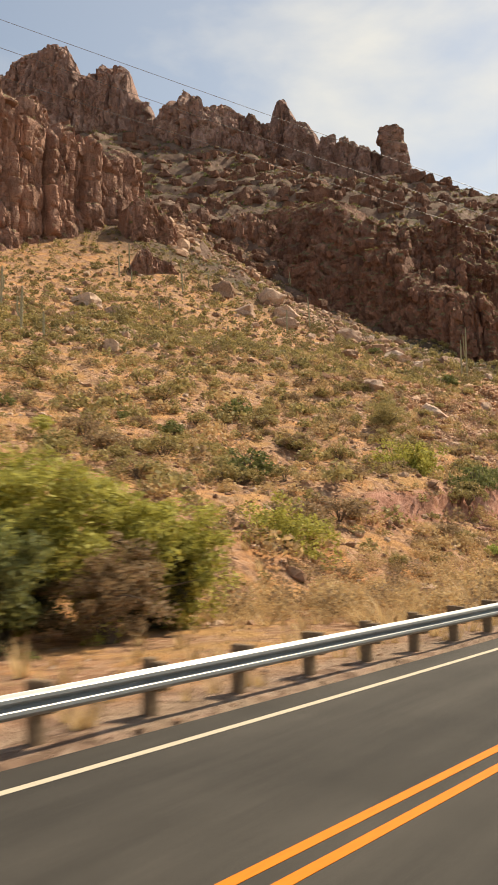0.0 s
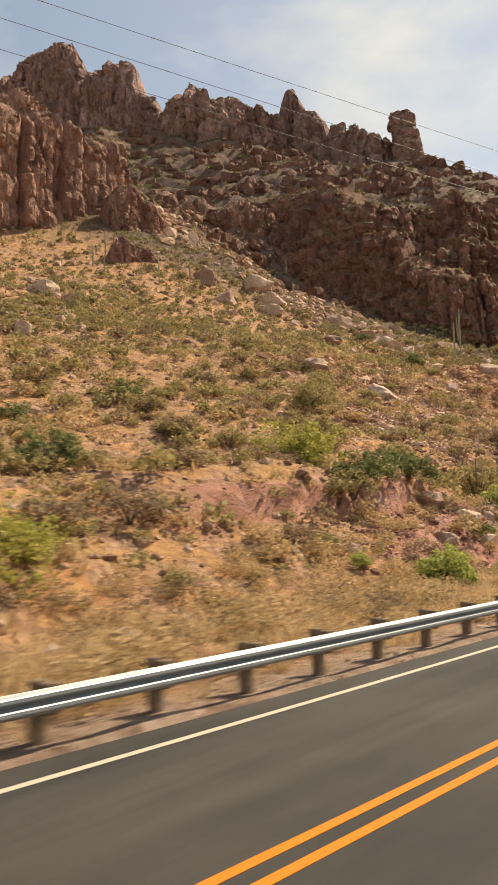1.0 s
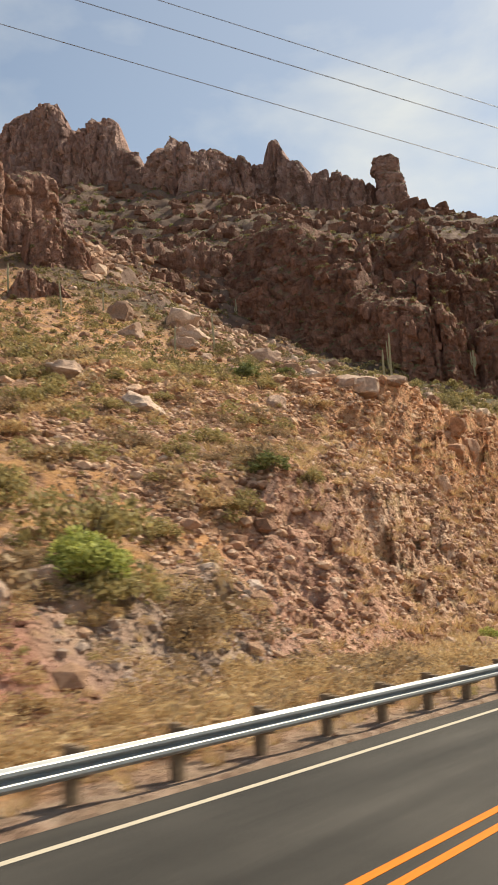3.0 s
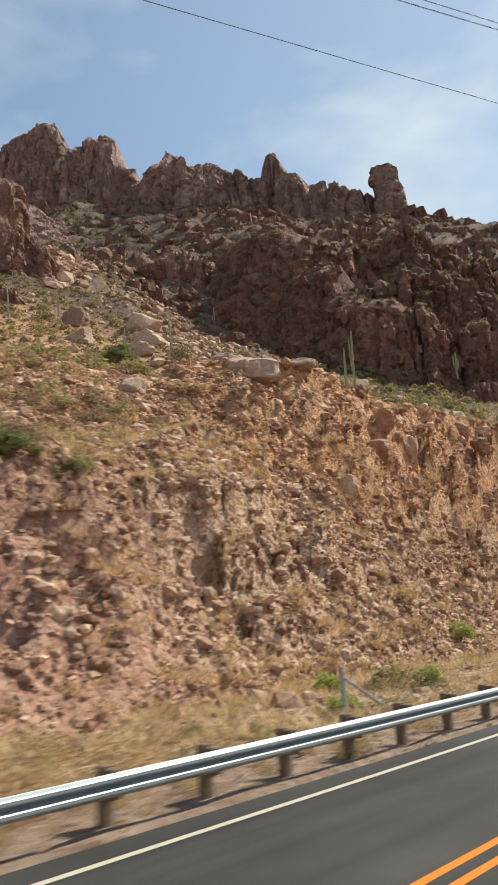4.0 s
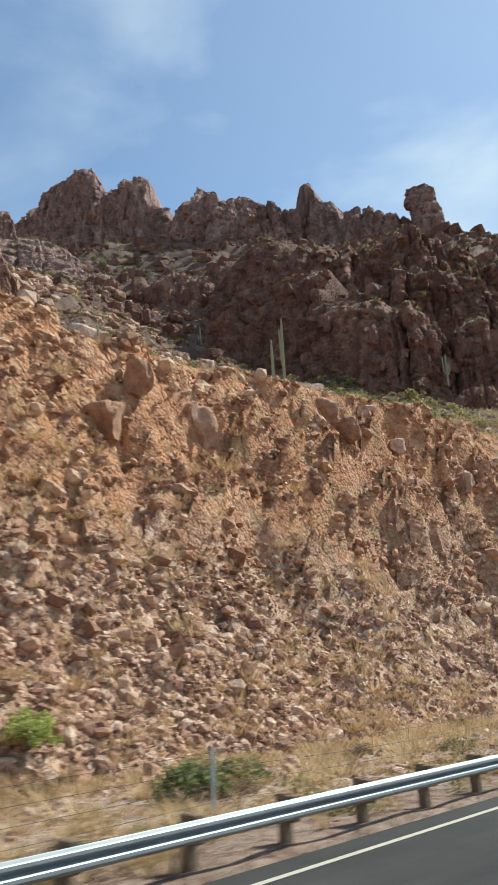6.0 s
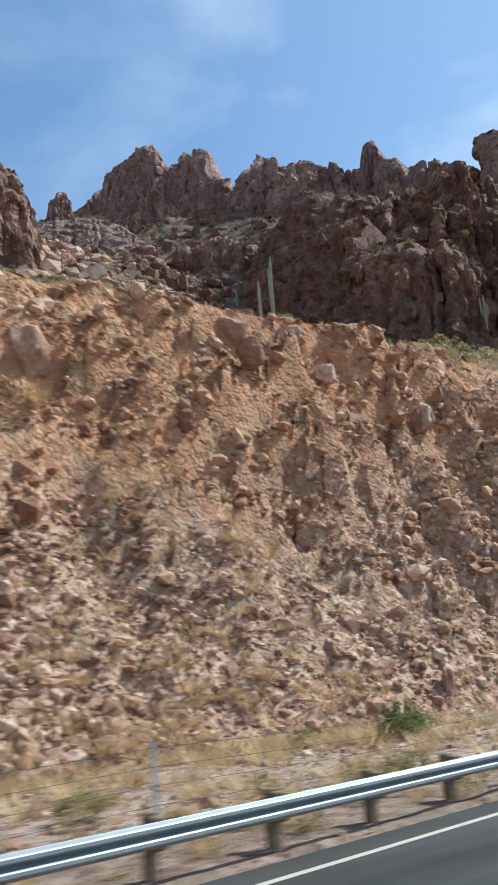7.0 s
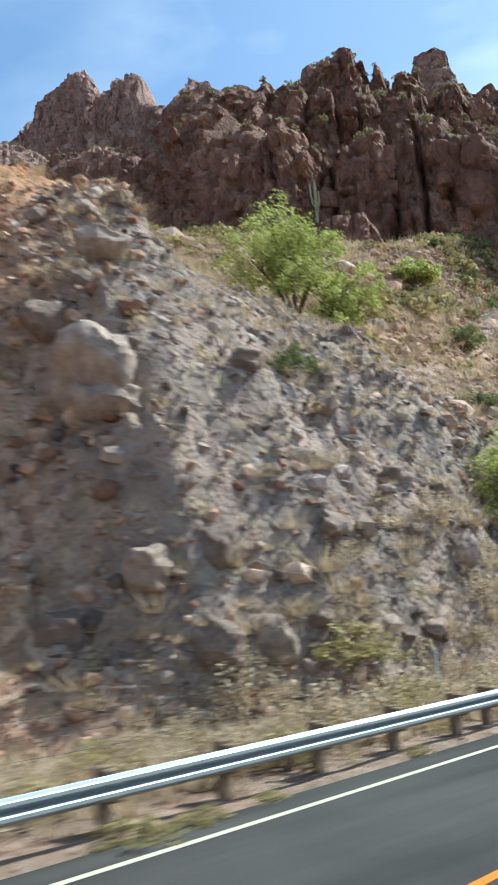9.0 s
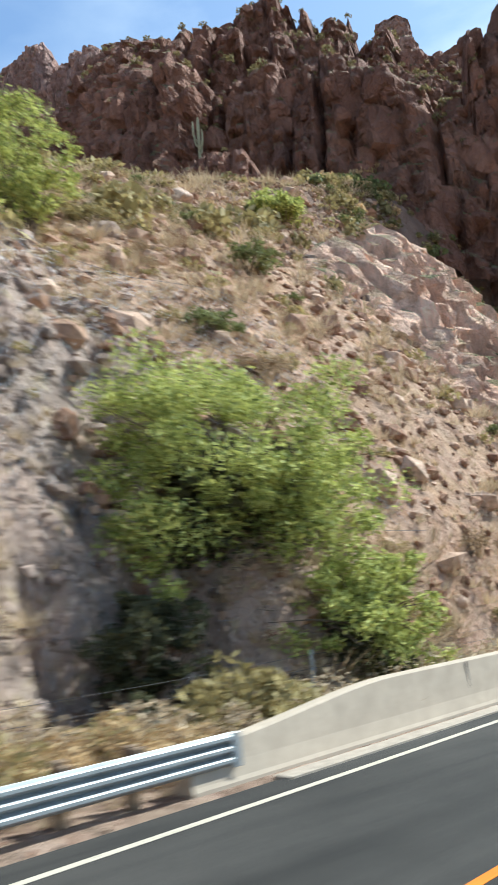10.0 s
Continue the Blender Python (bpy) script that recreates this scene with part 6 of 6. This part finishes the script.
tree("palo_verde", 190.8, 31.5, (189.9, 31.0, 21.9), 3.6, 5.8, LEAF_BRIGHT, "bright green palo verde on the rim of the outcrop", 65, 190, 70, 0.10, airy=0.2)
tree("palo_verde", 191.5, 28.6, (191.2, 28.4, 18.6), 2.3, 5.0, LEAF_BRIGHT, "wispy green palo verde below the rim", 66, 80, 60, 0.11, airy=0.2)
tree("mesquite_tree", 192.0, 19.2, (192.4, 19.3, 5.8), 4.1, 7.0, LEAF_BRIGHT, "yellow-green mesquite tree at the foot of the outcrop", 67, 210, 170, 0.085, stems=7, airy=0.62, shade_leaf=LEAF_SHADE)
tree("green_bush", 194.8, 17.5, (194.8, 17.6, 2.0), 2.6, 4.0, LEAF_BRIGHT, "bright green bush behind the concrete barrier", 68, 170, 120, 0.085, stems=7, airy=0.3, shade_leaf=LEAF_SHADE)
# added dark brush: stands in for the shadow in the hollow
tree("dark_thicket", 188.2, 17.4, (188.4, 17.8, 1.6), 1.7, 3.2, LEAF_SHADE, "added dark brush standing in for shade below the mesquite", 71, 110, 80, 0.09, stems=6, airy=0.2)


def saguaro(x, y, tall, arms, label, seed, girth=0.26, lift=0.0):
    """A ribbed column cactus with upturned arms."""
    rng = np.random.default_rng(seed)
    root = tagged(new("saguaro"), label, "cactus", "saguaros")
    root.matrix_world = pose(x, y, float(land(x, y)) - 0.15 + lift, 0, 0, seed * 50 % 360)

    def ribbed(points, radii):
        bm = bmesh.new()
        rings, sides = [], 22
        for i, (p, r) in enumerate(zip(points, radii)):
            a, b = Vector(points[max(0, i - 1)]), Vector(points[min(len(points) - 1, i + 1)])
            way = (b - a).normalized()
            side = way.cross(Vector((0.1, 1, 0.05))).normalized()
            up = way.cross(side)
            rings.append([bm.verts.new(Vector(p) + r * (1.08 if k % 2 else 0.86) * (math.cos(t) * side + math.sin(t) * up)) for k, t in ((k, 2 * math.pi * k / sides) for k in range(sides))])
        for a, b in zip(rings, rings[1:]):
            for k in range(sides):
                bm.faces.new((a[k], a[(k + 1) % sides], b[(k + 1) % sides], b[k]))
        bm.faces.new(rings[-1])
        bmesh.ops.recalc_face_normals(bm, faces=bm.faces)
        return bm

    steps = 8
    bend = rng.normal(0, 0.02, 2) * tall
    points = [(bend[0] * (i / steps) ** 2, bend[1] * (i / steps) ** 2, tall * i / steps) for i in range(steps)] + [(bend[0], bend[1], tall * 0.985), (bend[0], bend[1], tall)]
    radii = [girth * (0.8 + 0.25 * math.sin(math.pi * i / steps)) for i in range(steps)] + [girth * 0.5, girth * 0.1]
    part("trunk", ribbed(points, radii), CACTUS, root)
    for k in range(arms):
        turn, z0, size = k * 2.4 + seed, tall * rng.uniform(0.22, 0.5), tall * rng.uniform(0.28, 0.5)
        c, s = math.cos(turn), math.sin(turn)
        out = girth * 3.0
        pts = [(c * girth * 0.5, s * girth * 0.5, z0), (c * out * 0.7, s * out * 0.7, z0 + 0.05 * tall), (c * out, s * out, z0 + 0.13 * tall), (c * out, s * out, z0 + size * 0.8), (c * out, s * out, z0 + size), (c * out, s * out, z0 + size * 1.03)]
        part("arm", ribbed(pts, [girth * 0.55, girth * 0.62, girth * 0.65, girth * 0.65, girth * 0.4, girth * 0.08]), CACTUS, root)
    return root


SAGUAROS = [(154.8, 147, 6.0, 0), (161.4, 149.4, 8.4, 1), (162.8, 132.1, 8.2, 0), (176.9, 134.3, 5.2, 0), (182.7, 106, 9.0, 0), (169, 104.6, 6.4, 0), (143.8, 104.2, 2.0, 0), (74, 88.9, 6.5, 1), (74.1, 84.5, 4.0, 0),
            (93.2, 117.4, 8.5, 1), (233.6, 70.0, 6.2, 5), (250.6, 51.6, 4.2, 0), (273.5, 177, 8.0, 2), (184.3, 65.5, 12.4, 1), (183.0, 66.3, 9.0, 0), (152, 140, 4.5, 0), (137, 118, 4.2, 0), (246, 150, 6.5, 1)]
for k, (x, y, h, arms) in enumerate(SAGUAROS):
    saguaro(x, y, h, arms, "tall ribbed saguaro cactus with raised arms" if arms else "slender unbranched saguaro cactus on the slope", k + 1, 0.18 if h > 5 else 0.15, 4.4 if arms == 5 else 0.0)

# ---- guardrail ----
STEEL = plain("galvanised_steel", (0.31, 0.315, 0.31), 0.48, 0.35, 0.15, 3, 0.05)
WOOD = plain("weathered_post_wood", (0.20, 0.135, 0.085), 0.9, 0, 0.35, 12, 0.4)
DARK_STEEL = plain("fence_steel", (0.34, 0.34, 0.32), 0.6, 0.3, 0.3, 9, 0.1)
CONCRETE = plain("barrier_concrete", (0.42, 0.335, 0.25), 0.9, 0, 0.14, 2.2, 0.25)
CURB = plain("dusty_concrete", (0.33, 0.27, 0.21), 0.95, 0, 0.25, 5, 0.3)
CABLE = plain("cable_steel", (0.13, 0.12, 0.12), 0.6, 0.3, 0.15, 4, 0)
NET = plain("rockfall_net_wire", (0.36, 0.36, 0.37), 0.5, 0.5, 0.15, 4, 0)


def box(bm, x0, x1, y0, y1, z0, z1, bevel=0.012):
    made = bmesh.ops.create_cube(bm, size=1.0)["verts"]
    for v in made:
        v.co = ((x0 + x1) / 2 + v.co.x * (x1 - x0), (y0 + y1) / 2 + v.co.y * (y1 - y0), (z0 + z1) / 2 + v.co.z * (z1 - z0))
    if bevel:
        bmesh.ops.bevel(bm, geom=list({e for v in made for e in v.link_edges}), offset=bevel, segments=1, affect="EDGES")


RAIL_TOP, HUMP = 0.75, 0.155


def beam_profile(third):
    """Cross-section from the top edge down: offset towards the road, and height. third: how far the third wave is out (0 to 1)."""
    pts = []
    for n in range(3):
        size = 1.0 if n < 2 else third
        top = RAIL_TOP - HUMP * n
        for f, out in ((0.0, 0.004), (0.04, 0.012), (0.25, 0.068), (0.35, 0.083), (0.62, 0.084), (0.74, 0.072), (0.95, 0.014), (0.985, 0.004)):
            pts.append((out * size, top - HUMP * f * size))
    return pts


def beam(x0, x1, t0, t1, steps):
    bm = bmesh.new()
    rows = []
    for i in range(steps + 1):
        f = i / steps
        x = x0 + (x1 - x0) * f
        y, z = float(road_y(x)), float(road_z(x))
        prof = beam_profile(t0 + (t1 - t0) * f)
        front = [bm.verts.new((x, y + RAIL - o, z + h)) for o, h in prof]
        rear = [bm.verts.new((x, y + RAIL - o + 0.005, z + h)) for o, h in prof]
        rows.append(front + rear[::-1])
    for a, b in zip(rows, rows[1:]):
        n = len(a)
        for k in range(n):
            bm.faces.new((a[k], a[(k + 1) % n], b[(k + 1) % n], b[k]))
    bm.faces.new(rows[0][::-1])
    bm.faces.new(rows[-1])
    bmesh.ops.remove_doubles(bm, verts=bm.verts, dist=0.0002)
    bmesh.ops.recalc_face_normals(bm, faces=bm.faces)
    return bm


rail = tagged(new("guardrail"), "galvanised steel guardrail on brown timber posts", "guardrail")
BEAM, RAIL_END, TRANSITION = 3.81, 186.4, 177.4
sections = 51
first = TRANSITION - sections * BEAM
for k in range(sections):
    x0 = first + k * BEAM
    part("rail_beam", beam(x0, x0 + BEAM + 0.16, 0, 0, 4), STEEL, rail)
part("rail_beam", beam(TRANSITION, TRANSITION + 1.9, 0, 1, 6), STEEL, rail, "flared transition to the three-wave beam")
part("rail_beam", beam(TRANSITION + 1.9, RAIL_END, 1, 1, 8), STEEL, rail, "three-wave steel beam")
bm = bmesh.new()
ye, ze = float(road_y(RAIL_END)), float(road_z(RAIL_END))
box(bm, RAIL_END - 0.12, RAIL_END + 0.04, ye + RAIL - 0.10, ye + RAIL - 0.085, ze + 0.27, ze + RAIL_TOP - 0.01, 0.004)
part("end_shoe", bm, STEEL, rail, "flat steel end shoe bolted to the barrier")

bm = bmesh.new()
box(bm, -0.08, 0.08, -0.10, 0.10, -0.6, 0.83, 0.012)
post_mesh = part("post", bm, WOOD, rail).data
bm = bmesh.new()
box(bm, -0.075, 0.075, -0.10, 0.10, 0.40, 0.80, 0.012)
block_mesh = part("blockout", bm, WOOD, rail).data
for ob in list(rail.children):
    if ob.data in (post_mesh, block_mesh):
        bpy.data.objects.remove(ob)
# posts: spacing stretches slightly along the rail
POST_AT, POST_NO = [7.18, 20.76, 53.3, 65.36, 87.56, 100.48, 139.64, 145.96, 157.52, 166.2, 174.4], [0, 7, 23, 29, 40, 46, 64, 67, 72, 76, 80]
spots = [7.18 - 1.93 * k for k in range(1, 12)] + list(np.interp(np.arange(0, 81), POST_NO, POST_AT)) + [175.58 + 1.14 * k for k in range(9)]
chance = random.Random(5)
for x in spots:
    y, z = float(road_y(x)), float(road_z(x))
    for name, me, off in (("post", post_mesh, 0.31), ("blockout", block_mesh, 0.108)):
        ob = new(name, me)
        ob.parent = rail
        ob.matrix_world = pose(x, y + RAIL + off, z + chance.uniform(-0.015, 0.015), chance.uniform(-1, 1), chance.uniform(-1, 1), -4)

# ---- concrete barrier where the rail ends ----
def barrier():
    bm = bmesh.new()
    rows = []
    for x in np.r_[np.arange(185.5, 191.0, 0.4), np.arange(191.0, 260.0, 2.0)]:
        y, z = float(road_y(x)) + 9.30, float(road_z(x))
        top = 0.62 + 0.42 * float(ease(185.5, 190.8, x))
        prof = [(-0.08, -0.25), (-0.075, 0.06), (-0.05, 0.12), (-0.01, 0.34), (0.035, top - 0.03), (0.065, top), (0.30, top), (0.33, top - 0.03), (0.38, -0.25)]
        rows.append([bm.verts.new((x, y + o, z + h)) for o, h in prof])
    for a, b in zip(rows, rows[1:]):
        for k in range(len(a) - 1):
            bm.faces.new((a[k], a[k + 1], b[k + 1], b[k]))
    bm.faces.new(rows[0])
    bm.faces.new(rows[-1][::-1])
    bmesh.ops.recalc_face_normals(bm, faces=bm.faces)
    return bm


wall = tagged(new("concrete_barrier"), "pale tan concrete barrier rising from a low end", "barrier")
part("wall_body", barrier(), CONCRETE, wall)
bm = bmesh.new()
for x in (193.4, 199.5, 205.6, 211.7):
    y, z = float(road_y(x)) + 9.30, float(road_z(x))
    box(bm, x - 0.008, x + 0.008, y + 0.0, y + 0.034, z + 0.32, z + 1.0, 0)
part("joint", bm, CABLE, wall, "dark joint line in the concrete")
tagged(part("curb_trim", ribbon(8.70, 9.11, 187.0, 260.0, 0.03, 0.2), CURB), "low concrete gutter along the barrier", "curb", kind="structure")

# ---- wire fence ----
fence = tagged(new("wire_fence"), "sagging wire fence on thin steel posts", "fence")
FENCE_D = 13.0
FENCE_X = [90.6, 105.8, 119.4, 133.2, 147, 161.5, 178.7, 192.3, 207.0]


def fence_spot(x):
    y = float(road_y(x)) + FENCE_D
    return x, y, float(land(x, y))


for x in FENCE_X:
    bm = bmesh.new()
    box(bm, -0.045, 0.045, -0.01, 0.01, -0.3, 1.42, 0.002)
    box(bm, -0.008, 0.008, 0.0, 0.07, -0.3, 1.42, 0.002)
    ob = part("fence_post", bm, DARK_STEEL, fence)
    ob.matrix_world = pose(*fence_spot(x), chance.uniform(-2, 2), chance.uniform(-2, 2), 0)
bm = bmesh.new()
x, y, z = fence_spot(90.6)
tube(bm, [(x, y, z - 0.3), (x, y, z + 1.45)], [0.065, 0.06], 8)
part("corner_post", bm, DARK_STEEL, fence, "thick grey corner post")
bm = bmesh.new()
tube(bm, [(x, y, z + 1.2), (x + 2.2, y - 0.1, z + 0.05)], [0.045, 0.045], 8)
part("brace", bm, DARK_STEEL, fence, "slanting grey brace")
for h in (0.35, 0.68, 1.0, 1.32):
    bm = bmesh.new()
    pts = []
    for a, b in zip(FENCE_X, FENCE_X[1:]):
        pa, pb = Vector(fence_spot(a)), Vector(fence_spot(b))
        for k in range(6):
            f = k / 6
            q = pa.lerp(pb, f) + Vector((0, 0, h - 0.10 * math.sin(math.pi * f)))
            pts.append(tuple(q))
    tube(bm, pts, [0.006] * len(pts), 3)
    part("wire", bm, CABLE, fence)

# ---- netting over the grey outcrop ----
net = tagged(new("rockfall_net"), "grey steel rockfall netting draped over the outcrop", "netting")


def net_points(x, d):
    """Places a hand above the rock."""
    x, d = np.broadcast_arrays(np.asarray(x, float), np.asarray(d, float))
    y = road_y(x) + d
    around = np.stack([land(x + a, y + b) for a, b in ((0, 0), (0.5, 0), (-0.5, 0), (0, 0.5), (0, -0.5))])
    return np.stack([x, y - 0.05, 0.6 * around.max(0) + 0.4 * around.mean(0) + 0.10], -1)


def net_mesh():
    """Diamond net of crossing wires, each a thin three-sided bar."""
    xs, fs = np.arange(173.0, 200.0, 0.34), np.arange(0.0, 1.001, 0.024)
    x, f = np.meshgrid(xs, fs, indexing="ij")
    lo, hi = station(FOOT, x) + 1.2, 24.5 - 0.16 * np.abs(x - 180)
    g = net_points(x, lo + (hi - lo) * f)
    i, j = np.meshgrid(np.arange(len(xs) - 1), np.arange(len(fs) - 1), indexing="ij")
    odd = ((i + j) % 2 == 1)[..., None]
    a = np.where(odd, g[:-1, :-1], g[1:, :-1]).reshape(-1, 3)
    b = np.where(odd, g[1:, 1:], g[:-1, 1:]).reshape(-1, 3)
    ring = np.array([(0, 0, 0.004), (0.0035, 0, -0.002), (-0.0035, 0, -0.002)])
    pts = np.concatenate([a[:, None] + ring, b[:, None] + ring], 1)
    quads = np.array([(0, 1, 4, 3), (1, 2, 5, 4), (2, 0, 3, 5)])
    return pts.reshape(-1, 3), (quads[None] + 6 * np.arange(len(a))[:, None, None]).reshape(-1, 4)


ob = new("mesh_wire", sheet_mesh("mesh_wire", *net_mesh(), NET))
ob.parent = net
cx = np.arange(171.0, 200.1, 1.0)
for name, line in (("top_cable", net_points(cx, 24.3 - 0.16 * np.abs(cx - 180))), ("bottom_cable", net_points(cx, station(FOOT, cx) + 1.1))):
    bm = bmesh.new()
    tube(bm, [tuple(q) for q in line], [0.009] * len(line), 4)
    part(name, bm, CABLE, net)

# ---- power lines across the valley ----
WIRES = [((0, 85.6, 59.2), (250, -91.6, -1.5)), ((0, 84.1, 55.6), (250, -104.8, -12.6)), ((0, 80.1, 49.7), (250, -77.3, 5.7))]
for a, b in WIRES:
    a, b = Vector(a), Vector(b)
    pts = [a.lerp(b, f) - Vector((0, 0, 1.0 * (1 - (2 * f - 1) ** 2))) + Vector((0, 0, 1.0)) * 0.6 for f in np.linspace(-0.25, 0.8, 40)]
    bm = bmesh.new()
    tube(bm, [tuple(q) for q in pts], [0.022] * len(pts), 5)
    tagged(part("power_line", bm, CABLE), "thin dark overhead power line", "cable", "power lines")
